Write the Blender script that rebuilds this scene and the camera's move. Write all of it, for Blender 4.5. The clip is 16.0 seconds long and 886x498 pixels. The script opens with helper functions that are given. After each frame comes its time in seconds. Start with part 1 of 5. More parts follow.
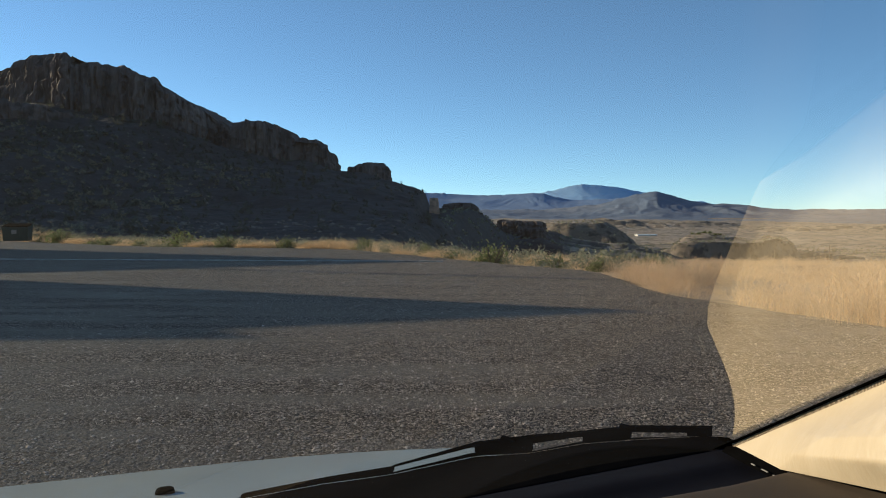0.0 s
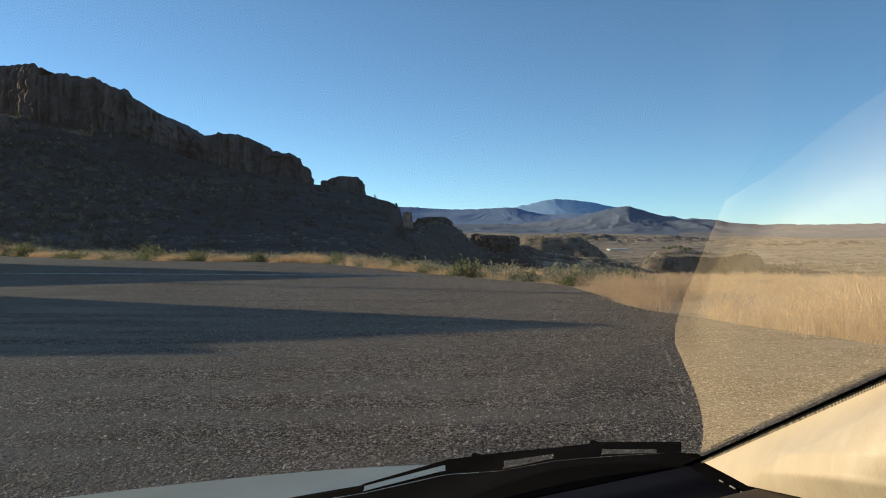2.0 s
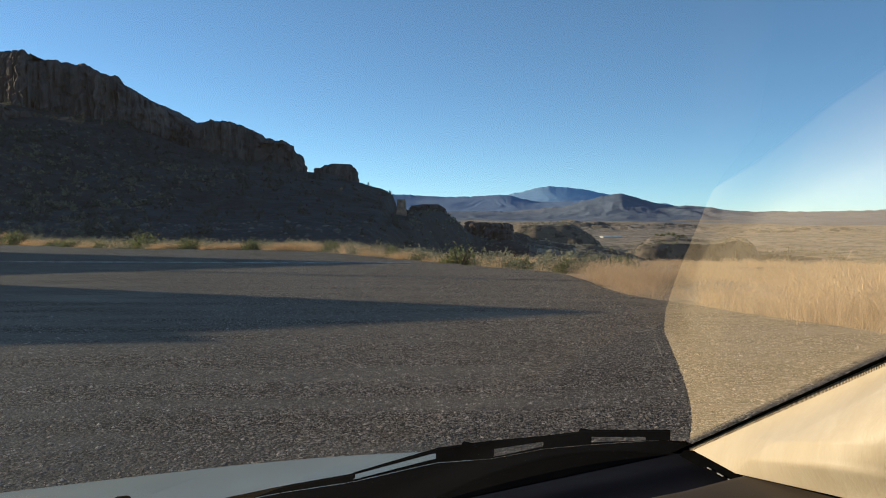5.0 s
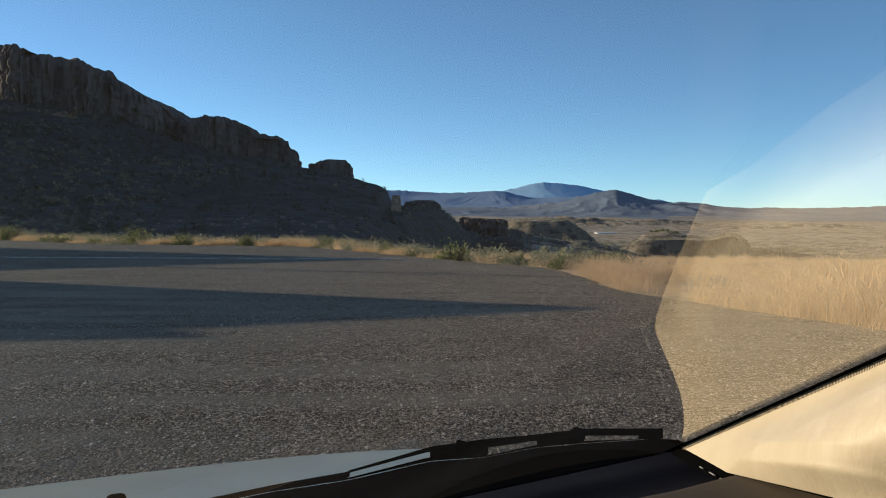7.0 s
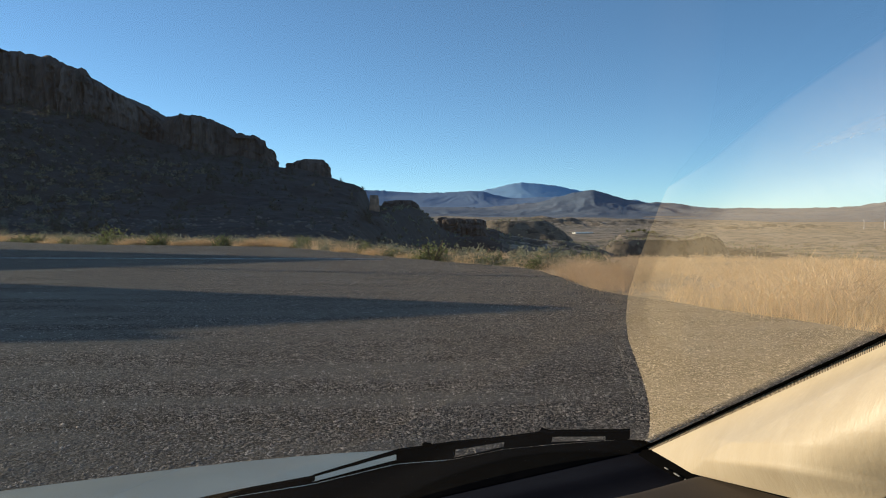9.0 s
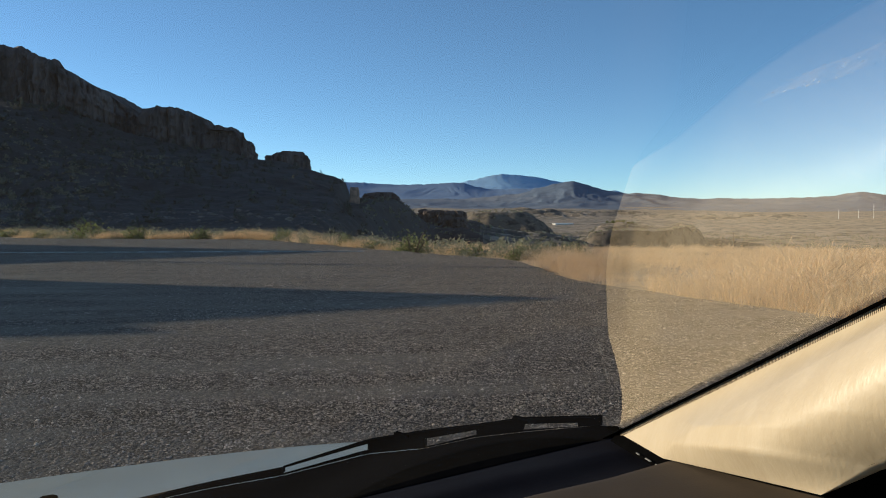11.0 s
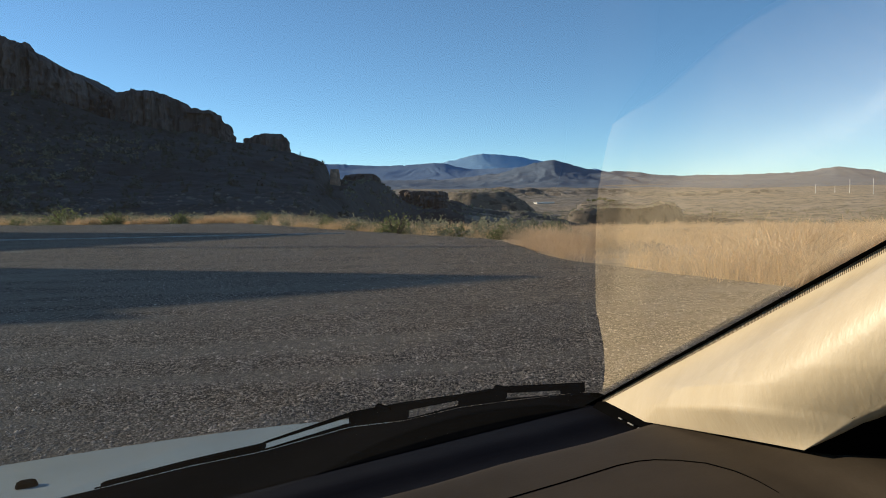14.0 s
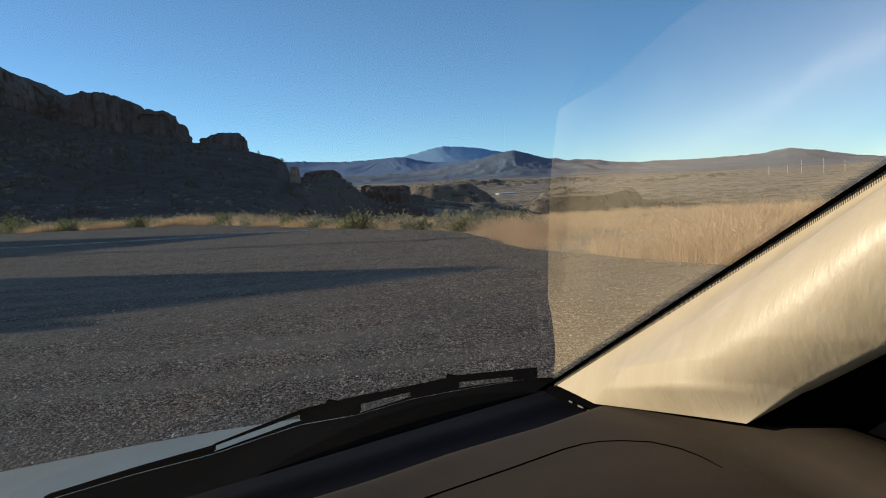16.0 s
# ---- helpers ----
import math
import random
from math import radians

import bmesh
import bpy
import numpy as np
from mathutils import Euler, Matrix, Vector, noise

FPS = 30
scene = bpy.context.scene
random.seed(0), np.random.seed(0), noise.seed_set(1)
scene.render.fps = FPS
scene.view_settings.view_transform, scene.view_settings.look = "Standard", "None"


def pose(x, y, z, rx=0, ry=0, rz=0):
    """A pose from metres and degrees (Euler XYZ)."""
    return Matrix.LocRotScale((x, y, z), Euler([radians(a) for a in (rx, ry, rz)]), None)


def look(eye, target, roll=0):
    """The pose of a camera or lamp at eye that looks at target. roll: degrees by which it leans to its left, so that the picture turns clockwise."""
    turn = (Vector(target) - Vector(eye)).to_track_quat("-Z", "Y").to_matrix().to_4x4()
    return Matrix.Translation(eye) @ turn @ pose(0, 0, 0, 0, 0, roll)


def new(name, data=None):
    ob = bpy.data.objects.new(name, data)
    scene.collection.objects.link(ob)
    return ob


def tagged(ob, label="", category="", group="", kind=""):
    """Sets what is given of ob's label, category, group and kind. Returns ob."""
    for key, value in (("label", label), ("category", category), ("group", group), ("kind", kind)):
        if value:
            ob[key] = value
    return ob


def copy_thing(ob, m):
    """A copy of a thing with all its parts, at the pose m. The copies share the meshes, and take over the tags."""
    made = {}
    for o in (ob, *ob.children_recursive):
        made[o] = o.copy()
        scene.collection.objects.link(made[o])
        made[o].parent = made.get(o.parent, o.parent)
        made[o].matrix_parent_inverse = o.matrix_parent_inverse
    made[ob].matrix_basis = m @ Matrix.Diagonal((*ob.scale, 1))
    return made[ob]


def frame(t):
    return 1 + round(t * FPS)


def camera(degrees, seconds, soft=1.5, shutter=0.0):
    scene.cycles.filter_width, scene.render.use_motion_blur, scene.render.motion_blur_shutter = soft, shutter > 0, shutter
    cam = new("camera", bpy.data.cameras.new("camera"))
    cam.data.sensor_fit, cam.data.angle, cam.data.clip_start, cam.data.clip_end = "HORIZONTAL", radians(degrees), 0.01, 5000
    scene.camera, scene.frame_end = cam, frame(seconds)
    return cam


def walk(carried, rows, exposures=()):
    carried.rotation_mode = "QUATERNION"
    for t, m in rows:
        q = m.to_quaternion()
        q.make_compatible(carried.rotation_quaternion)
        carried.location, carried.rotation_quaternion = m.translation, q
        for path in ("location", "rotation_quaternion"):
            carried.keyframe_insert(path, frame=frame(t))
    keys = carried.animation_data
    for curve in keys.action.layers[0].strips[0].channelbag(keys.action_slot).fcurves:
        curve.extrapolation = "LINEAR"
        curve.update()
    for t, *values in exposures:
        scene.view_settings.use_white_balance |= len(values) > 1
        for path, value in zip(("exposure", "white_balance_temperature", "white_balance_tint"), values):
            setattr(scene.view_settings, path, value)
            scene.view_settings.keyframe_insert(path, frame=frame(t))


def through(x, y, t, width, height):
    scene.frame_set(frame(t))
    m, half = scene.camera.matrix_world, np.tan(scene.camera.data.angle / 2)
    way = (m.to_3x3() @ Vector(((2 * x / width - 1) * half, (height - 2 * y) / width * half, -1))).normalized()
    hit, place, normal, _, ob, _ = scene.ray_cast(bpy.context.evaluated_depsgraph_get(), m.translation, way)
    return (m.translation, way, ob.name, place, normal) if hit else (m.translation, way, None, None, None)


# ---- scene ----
cam = camera(63.2, 16.0, soft=1.0)
PATH = [
    (0, (-0.013, -0.036, 1.561), (-0.014, 1.963, 1.504), -0.1),
    (0.5, (-0.013, -0.04, 1.564), (-0.037, 1.959, 1.53), -0.4),
    (1, (-0.008, -0.034, 1.561), (0.017, 1.965, 1.495), -0.0),
    (1.5, (-0.004, -0.029, 1.56), (0.068, 1.969, 1.514), -0.1),
    (2, (-0.009, -0.033, 1.564), (0.063, 1.965, 1.546), -0.0),
    (2.5, (-0.011, -0.037, 1.565), (0.042, 1.962, 1.533), 0.2),
    (3, (-0.01, -0.037, 1.565), (0.041, 1.962, 1.531), 0.4),
    (3.5, (-0.007, -0.033, 1.564), (0.069, 1.965, 1.534), -0.0),
    (4, (-0.005, -0.03, 1.563), (0.076, 1.968, 1.521), -0.2),
    (6.5, (-0.004, -0.032, 1.57), (0.102, 1.964, 1.513), 0.1),
    (7, (-0.004, -0.033, 1.57), (0.1, 1.963, 1.506), 0.0),
    (7.5, (-0.004, -0.034, 1.57), (0.094, 1.962, 1.492), -0.2),
    (8, (-0.003, -0.034, 1.572), (0.101, 1.962, 1.498), -0.2),
    (8.5, (0.003, -0.029, 1.57), (0.143, 1.965, 1.509), -0.1),
    (9, (0.012, -0.021, 1.569), (0.176, 1.971, 1.505), -0.0),
    (9.5, (0.014, -0.018, 1.566), (0.22, 1.971, 1.498), -0.1),
    (9.7, (0.015, -0.019, 1.569), (0.216, 1.969, 1.497), 0.1),
    (12, (0.031, 0.0, 1.556), (0.258, 1.984, 1.463), -0.6),
    (12.5, (0.026, -0.004, 1.558), (0.248, 1.981, 1.457), -0.7),
    (13, (0.026, -0.003, 1.555), (0.229, 1.983, 1.436), -0.8),
    (13.5, (0.03, 0.004, 1.548), (0.234, 1.989, 1.407), -1.6),
    (14, (0.031, 0.004, 1.547), (0.296, 1.982, 1.406), -1.2),
    (14.5, (0.04, 0.012, 1.541), (0.35, 1.981, 1.38), -2.2),
    (15, (0.043, 0.018, 1.54), (0.399, 1.978, 1.358), -2.6),
    (15.5, (0.044, 0.014, 1.543), (0.43, 1.97, 1.383), -2.0),
    (16, (0.054, 0.017, 1.539), (0.416, 1.977, 1.376), -3.2),
]
walk(cam, [(t, look(eye, target, roll)) for t, eye, target, roll in PATH], [(0, 0.78, 6300, -3), (7, 0.74, 6220, -3), (12, 0.67, 6050, -3), (14.5, 0.69, 6080, -3), (16, 0.57, 5900, -3)])

# ---- world, sun, exposure ----
SUN_EL = radians(14.0)
SUN_TO = Vector((-0.92 * math.cos(SUN_EL), 0.39 * math.cos(SUN_EL), math.sin(SUN_EL))).normalized()
world = bpy.data.worlds.new("sky")
scene.world = world
world.use_nodes = True
wn = world.node_tree.nodes
sky = wn.new("ShaderNodeTexSky")
sky.sky_type = "NISHITA"
sky.sun_disc = False
sky.sun_elevation = SUN_EL
sky.sun_rotation = math.atan2(SUN_TO.x, SUN_TO.y)
sky.altitude = 1800
sky.air_density = 0.72
sky.dust_density = 0.0
sky.ozone_density = 2.4
wn["Background"].inputs["Strength"].default_value = 0.121
world.node_tree.links.new(sky.outputs["Color"], wn["Background"].inputs["Color"])
sun = new("sun", bpy.data.lights.new("sun", "SUN"))
sun.data.energy = 5.0
sun.data.angle = radians(0.55)
sun.data.color = (1.0, 0.78, 0.58)
sun.matrix_basis = look(SUN_TO * 100, (0, 0, 0))


# ---- materials ----
def material(name, base=(0.5, 0.5, 0.5), rough=0.8, metal=0.0, spots=None, bump=None, island=0.0, random=0.0, spec=0.3, coat=0.0, stretch=None):
    """base colour; spots: list of (scale, colour, low, high) mixed over it by noise; bump: list of (scale, strength, distance)."""
    m = bpy.data.materials.new(name)
    m.use_nodes = True
    n, l = m.node_tree.nodes, m.node_tree.links
    b = n["Principled BSDF"]
    b.inputs["Roughness"].default_value = rough
    b.inputs["Metallic"].default_value = metal
    b.inputs["Specular IOR Level"].default_value = spec
    b.inputs["Coat Weight"].default_value = coat
    geo = n.new("ShaderNodeNewGeometry")
    rgb = n.new("ShaderNodeRGB")
    rgb.outputs[0].default_value = (*base, 1)
    out = rgb.outputs[0]
    where = geo.outputs["Position"]
    if stretch:
        vm = n.new("ShaderNodeVectorMath")
        vm.operation = "MULTIPLY"
        vm.inputs[1].default_value = stretch
        l.new(where, vm.inputs[0])
        where = vm.outputs[0]
    for i, (scale, colour, low, high) in enumerate(spots or ()):
        tex = n.new("ShaderNodeTexNoise")
        tex.inputs["Scale"].default_value = scale
        tex.inputs["Detail"].default_value = 5
        tex.inputs["Roughness"].default_value = 0.65
        l.new(where, tex.inputs["Vector"])
        ramp = n.new("ShaderNodeMapRange")
        ramp.inputs["From Min"].default_value = low
        ramp.inputs["From Max"].default_value = high
        l.new(tex.outputs["Fac"], ramp.inputs["Value"])
        mix = n.new("ShaderNodeMix")
        mix.data_type = "RGBA"
        mix.inputs["B"].default_value = (*colour, 1)
        l.new(ramp.outputs[0], mix.inputs["Factor"])
        l.new(out, mix.inputs["A"])
        out = mix.outputs["Result"]
    if island or random:
        hsv = n.new("ShaderNodeHueSaturation")
        mr = n.new("ShaderNodeMapRange")
        a = island or random
        mr.inputs["To Min"].default_value = 1 - a
        mr.inputs["To Max"].default_value = 1 + a
        if island:
            l.new(geo.outputs["Random Per Island"], mr.inputs["Value"])
        else:
            info = n.new("ShaderNodeObjectInfo")
            l.new(info.outputs["Random"], mr.inputs["Value"])
        l.new(mr.outputs[0], hsv.inputs["Value"])
        l.new(out, hsv.inputs["Color"])
        out = hsv.outputs["Color"]
    l.new(out, b.inputs["Base Color"])
    prev = None
    for scale, strength, distance in bump or ():
        tex = n.new("ShaderNodeTexNoise")
        tex.inputs["Scale"].default_value = scale
        tex.inputs["Detail"].default_value = 6
        l.new(where, tex.inputs["Vector"])
        bp = n.new("ShaderNodeBump")
        bp.inputs["Strength"].default_value = strength
        bp.inputs["Distance"].default_value = distance
        l.new(tex.outputs["Fac"], bp.inputs["Height"])
        if prev:
            l.new(prev, bp.inputs["Normal"])
        prev = bp.outputs["Normal"]
    if prev:
        l.new(prev, b.inputs["Normal"])
    return m


def leafy(name, base, tip, island=0.25, through=0.35):
    """Grass or leaves: diffuse with light passing through the blade."""
    m = material(name, base, 0.75, spots=[(1.5, tip, 0.35, 0.65)], island=island, spec=0.15)
    n, l = m.node_tree.nodes, m.node_tree.links
    b, o = n["Principled BSDF"], n["Material Output"]
    tr = n.new("ShaderNodeBsdfTranslucent")
    l.new(b.inputs["Base Color"].links[0].from_socket, tr.inputs["Color"])
    mix = n.new("ShaderNodeMixShader")
    mix.inputs[0].default_value = through
    l.new(b.outputs[0], mix.inputs[1])
    l.new(tr.outputs[0], mix.inputs[2])
    l.new(mix.outputs[0], o.inputs["Surface"])
    return m


def glass_material():
    """Clear pane: lets light straight through, mirrors more towards grazing angles."""
    m = bpy.data.materials.new("windshield_glass")
    m.use_nodes = True
    n, l = m.node_tree.nodes, m.node_tree.links
    n.remove(n["Principled BSDF"])
    lw = n.new("ShaderNodeLayerWeight")
    lw.inputs["Blend"].default_value = 0.5
    pw = n.new("ShaderNodeMath")
    pw.operation = "POWER"
    pw.inputs[1].default_value = 4.6
    l.new(lw.outputs["Facing"], pw.inputs[0])
    mr = n.new("ShaderNodeMapRange")
    mr.inputs["To Min"].default_value = 0.130
    mr.inputs["To Max"].default_value = 0.50
    l.new(pw.outputs[0], mr.inputs["Value"])
    tr = n.new("ShaderNodeBsdfTransparent")
    tr.inputs["Color"].default_value = (0.93, 0.95, 0.94, 1)
    gl = n.new("ShaderNodeBsdfGlossy")
    gl.inputs["Roughness"].default_value = 0.0
    gl.inputs["Color"].default_value = (1.0, 0.94, 0.80, 1)
    mix = n.new("ShaderNodeMixShader")
    l.new(mr.outputs[0], mix.inputs[0])
    l.new(tr.outputs[0], mix.inputs[1])
    l.new(gl.outputs[0], mix.inputs[2])
    # a thin film of dust scatters a little light
    dust = n.new("ShaderNodeBsdfTranslucent")
    dust.inputs["Color"].default_value = (0.80, 0.74, 0.64, 1)
    film = n.new("ShaderNodeMixShader")
    geo = n.new("ShaderNodeNewGeometry")
    tex = n.new("ShaderNodeTexNoise")
    tex.inputs["Scale"].default_value = 4.0
    tex.inputs["Detail"].default_value = 3
    l.new(geo.outputs["Position"], tex.inputs["Vector"])
    amount = n.new("ShaderNodeMapRange")
    amount.inputs["From Min"].default_value = 0.35
    amount.inputs["From Max"].default_value = 0.75
    amount.inputs["To Min"].default_value = 0.0025
    amount.inputs["To Max"].default_value = 0.0045
    l.new(tex.outputs["Fac"], amount.inputs["Value"])
    l.new(amount.outputs[0], film.inputs[0])
    l.new(mix.outputs[0], film.inputs[1])
    l.new(dust.outputs[0], film.inputs[2])
    l.new(film.outputs[0], n["Material Output"].inputs["Surface"])
    return m


def gravel_material():
    """Loose gravel: two sizes of stones in relief, over bands of packed dust left by tyres."""
    m = bpy.data.materials.new("gravel")
    m.use_nodes = True
    n, l = m.node_tree.nodes, m.node_tree.links
    b = n["Principled BSDF"]
    b.inputs["Roughness"].default_value = 0.95
    b.inputs["Diffuse Roughness"].default_value = 1.0
    b.inputs["Specular IOR Level"].default_value = 0.1
    where = n.new("ShaderNodeNewGeometry").outputs["Position"]

    def mapped(turn, size):
        mp = n.new("ShaderNodeMapping")
        mp.inputs["Rotation"].default_value = (0, 0, radians(turn))
        mp.inputs["Scale"].default_value = size
        l.new(where, mp.inputs["Vector"])
        return mp.outputs[0]

    def noise(vector, scale, low, high, detail=4):
        tex = n.new("ShaderNodeTexNoise")
        tex.inputs["Scale"].default_value = scale
        tex.inputs["Detail"].default_value = detail
        l.new(vector, tex.inputs["Vector"])
        ramp = n.new("ShaderNodeMapRange")
        ramp.inputs["From Min"].default_value = low
        ramp.inputs["From Max"].default_value = high
        l.new(tex.outputs["Fac"], ramp.inputs["Value"])
        return ramp.outputs[0]

    def math_node(kind, a, c):
        node = n.new("ShaderNodeMath")
        node.operation = kind
        for k, v in enumerate((a, c)):
            if isinstance(v, (int, float)):
                node.inputs[k].default_value = v
            else:
                l.new(v, node.inputs[k])
        return node.outputs[0]

    def mixed(fac, a, c):
        node = n.new("ShaderNodeMix")
        node.data_type = "RGBA"
        l.new(fac, node.inputs["Factor"])
        for key, v in (("A", a), ("B", c)):
            if isinstance(v, tuple):
                node.inputs[key].default_value = (*v, 1)
            else:
                l.new(v, node.inputs[key])
        return node.outputs["Result"]

    # packed bands: tyre sweeps in two directions and worn patches
    sweep = noise(mapped(-28, (0.16, 1.0, 1)), 1.1, 0.47, 0.62, 3)
    cross = noise(mapped(62, (0.13, 1.0, 1)), 1.5, 0.50, 0.66, 3)
    patch = noise(where, 0.22, 0.38, 0.62, 5)
    packed = math_node("MULTIPLY", math_node("MAXIMUM", sweep, cross), math_node("ADD", math_node("MULTIPLY", patch, 0.5), 0.5))
    height = None
    colour = None
    for scale, dark, light in ((34.0, (0.045, 0.036, 0.028), (0.70, 0.56, 0.43)), (80.0, (0.042, 0.034, 0.028), (0.56, 0.45, 0.35))):
        cell = n.new("ShaderNodeTexVoronoi")
        cell.inputs["Scale"].default_value = scale
        l.new(where, cell.inputs["Vector"])
        sep = n.new("ShaderNodeSeparateColor")
        l.new(cell.outputs["Color"], sep.inputs[0])
        tone = mixed(math_node("POWER", sep.outputs[0], 2.8), dark, light)
        dome = math_node("MULTIPLY", math_node("SUBTRACT", 0.75, cell.outputs["Distance"]), math_node("ADD", math_node("MULTIPLY", sep.outputs[1], 0.9), 0.25))
        if height is None:
            height, colour = dome, tone
        else:
            big = math_node("GREATER_THAN", sep.outputs[2], 0.45)
            colour = mixed(big, colour, tone)
            height = math_node("ADD", height, math_node("MULTIPLY", dome, 0.4))
    grit = noise(where, 0.6, 0.35, 0.7, 6)
    colour = mixed(math_node("MULTIPLY", grit, 0.35), colour, (0.13, 0.105, 0.082))
    colour = mixed(math_node("MULTIPLY", packed, 0.85), colour, (0.24, 0.193, 0.145))
    l.new(colour, b.inputs["Base Color"])
    flat = math_node("SUBTRACT", 1.0, math_node("MULTIPLY", packed, 0.72))
    bp = n.new("ShaderNodeBump")
    bp.inputs["Distance"].default_value = 0.026
    l.new(flat, bp.inputs["Strength"])
    l.new(height, bp.inputs["Height"])
    roll = n.new("ShaderNodeBump")
    roll.inputs["Strength"].default_value = 0.5
    roll.inputs["Distance"].default_value = 0.05
    l.new(noise(where, 2.2, 0.2, 0.8, 4), roll.inputs["Height"])
    l.new(roll.outputs["Normal"], bp.inputs["Normal"])
    l.new(bp.outputs["Normal"], b.inputs["Normal"])
    return m


M_GRAVEL = gravel_material()
M_STONE = material("gravel_stone", (0.44, 0.36, 0.285), 0.9, spots=[(6.0, (0.19, 0.155, 0.125), 0.4, 0.6)], island=0.6)
M_SOIL = material("desert_soil", (0.36, 0.275, 0.19), 0.95, spots=[(0.0035, (0.33, 0.265, 0.21), 0.42, 0.62), (0.013, (0.21, 0.17, 0.125), 0.47, 0.62), (0.028, (0.42, 0.34, 0.25), 0.60, 0.68), (0.045, (0.11, 0.095, 0.075), 0.57, 0.63), (0.09, (0.075, 0.07, 0.05), 0.50, 0.60), (0.9, (0.22, 0.16, 0.105), 0.5, 0.7)], bump=[(0.3, 0.6, 0.5), (3.0, 0.5, 0.08)])
# dark talus rock, its colour lowered further for the shade of the slope
M_TALUS = material("shade_dark_talus", (0.050, 0.040, 0.035), 0.95, spots=[(0.03, (0.070, 0.056, 0.048), 0.42, 0.65), (0.22, (0.032, 0.028, 0.026), 0.46, 0.66), (1.1, (0.10, 0.083, 0.07), 0.58, 0.72)], bump=[(0.35, 0.9, 0.8), (2.0, 0.8, 0.2)])
M_ROCK = material("volcanic_rock", (0.108, 0.08, 0.071), 0.95, spots=[(0.05, (0.16, 0.118, 0.10), 0.4, 0.65), (0.35, (0.055, 0.044, 0.04), 0.44, 0.62), (1.8, (0.21, 0.16, 0.13), 0.60, 0.8)], bump=[(0.6, 0.9, 0.9), (2.5, 0.8, 0.3)], stretch=(1, 1, 0.14))
# scrubby slope colour, darkened to stand in for shade on steep valley faces
M_VALLEY = material("shaded_valley_slope", (0.125, 0.099, 0.074), 0.95, spots=[(0.02, (0.17, 0.135, 0.10), 0.42, 0.65), (0.15, (0.05, 0.045, 0.037), 0.48, 0.60)], bump=[(0.2, 0.8, 0.8), (1.5, 0.6, 0.2)])
M_COMB = material("brown_rubber", (0.10, 0.078, 0.055), 0.8, spots=[(60.0, (0.13, 0.10, 0.07), 0.45, 0.7)])
# pale warm tone puts sunlight into the colour of the shaded spire
M_SPIRE = material("sun_toned_spire_rock", (0.42, 0.25, 0.17), 0.95, spots=[(0.8, (0.20, 0.135, 0.10), 0.42, 0.65)], bump=[(2.5, 0.7, 0.25)])
# blue in these three colours stands in for the haze of distance
M_MOUNT = material("haze_tinted_hills", (0.118, 0.152, 0.21), 0.95, spots=[(0.0016, (0.20, 0.212, 0.24), 0.46, 0.64), (0.006, (0.095, 0.125, 0.178), 0.45, 0.62), (0.03, (0.09, 0.115, 0.158), 0.52, 0.62)], bump=[(0.012, 0.4, 8.0)])
M_MIDRANGE = material("haze_tinted_ridge", (0.155, 0.235, 0.36), 0.95, spots=[(0.0014, (0.185, 0.255, 0.37), 0.4, 0.65), (0.006, (0.135, 0.205, 0.33), 0.45, 0.65)], bump=[(0.01, 0.2, 6.0)])
M_FAR = material("haze_tinted_peak", (0.25, 0.40, 0.58), 0.95, spots=[(0.002, (0.27, 0.41, 0.58), 0.4, 0.65)], bump=[(0.006, 0.15, 6.0)])
M_GRASS = leafy("dry_grass", (0.585, 0.40, 0.232), (0.70, 0.51, 0.325))
M_STRAW = leafy("straw", (0.54, 0.37, 0.20), (0.64, 0.46, 0.27))
M_SAGE = leafy("sagebrush_leaves", (0.18, 0.18, 0.115), (0.27, 0.255, 0.18))
M_DRYBRUSH = leafy("dry_brush", (0.185, 0.165, 0.115), (0.26, 0.225, 0.155))
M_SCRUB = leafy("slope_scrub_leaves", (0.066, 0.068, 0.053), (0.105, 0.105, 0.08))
M_CREOSOTE = leafy("creosote_leaves", (0.13, 0.15, 0.055), (0.19, 0.20, 0.085))
M_TWIG = material("twig", (0.13, 0.095, 0.065), 0.9, spots=[(9.0, (0.07, 0.055, 0.04), 0.4, 0.6)])
M_PALE_ROCK = material("pale_boulder", (0.17, 0.14, 0.115), 0.95, spots=[(1.2, (0.10, 0.082, 0.068), 0.4, 0.65)], island=0.3, bump=[(5.0, 0.6, 0.05)])
M_KERB = material("concrete", (0.44, 0.42, 0.39), 0.9, spots=[(2.0, (0.12, 0.11, 0.10), 0.4, 0.7)], bump=[(30.0, 0.4, 0.01)])
M_TRIM = material("beige_vinyl", (0.39, 0.322, 0.222), 0.45, spots=[(9.0, (0.345, 0.28, 0.188), 0.4, 0.7), (26.0, (0.405, 0.338, 0.24), 0.5, 0.7)], bump=[(300.0, 0.25, 0.0008), (140.0, 0.22, 0.0016), (55.0, 0.18, 0.003)], spec=0.5, stretch=(1, 1.2, 0.5))
M_DASH = material("brown_vinyl", (0.043, 0.033, 0.0235), 0.72, spots=[(14.0, (0.035, 0.027, 0.019), 0.4, 0.7)], bump=[(420.0, 0.3, 0.0006)], spec=0.08)
# near-black navy carries the shelf's shade in its colour
M_SHELF = material("shade_dark_defroster_vinyl", (0.005, 0.005, 0.008), 0.85, spots=[(20.0, (0.007, 0.007, 0.010), 0.4, 0.7)], bump=[(420.0, 0.3, 0.0006)], spec=0.04)
# rubber black; on the door parts the near black stands in for shade
M_BLACK = material("black_rubber_and_shade", (0.0016, 0.0015, 0.0015), 0.9, spots=[(60.0, (0.0026, 0.0025, 0.0025), 0.45, 0.7)], spec=0.01)
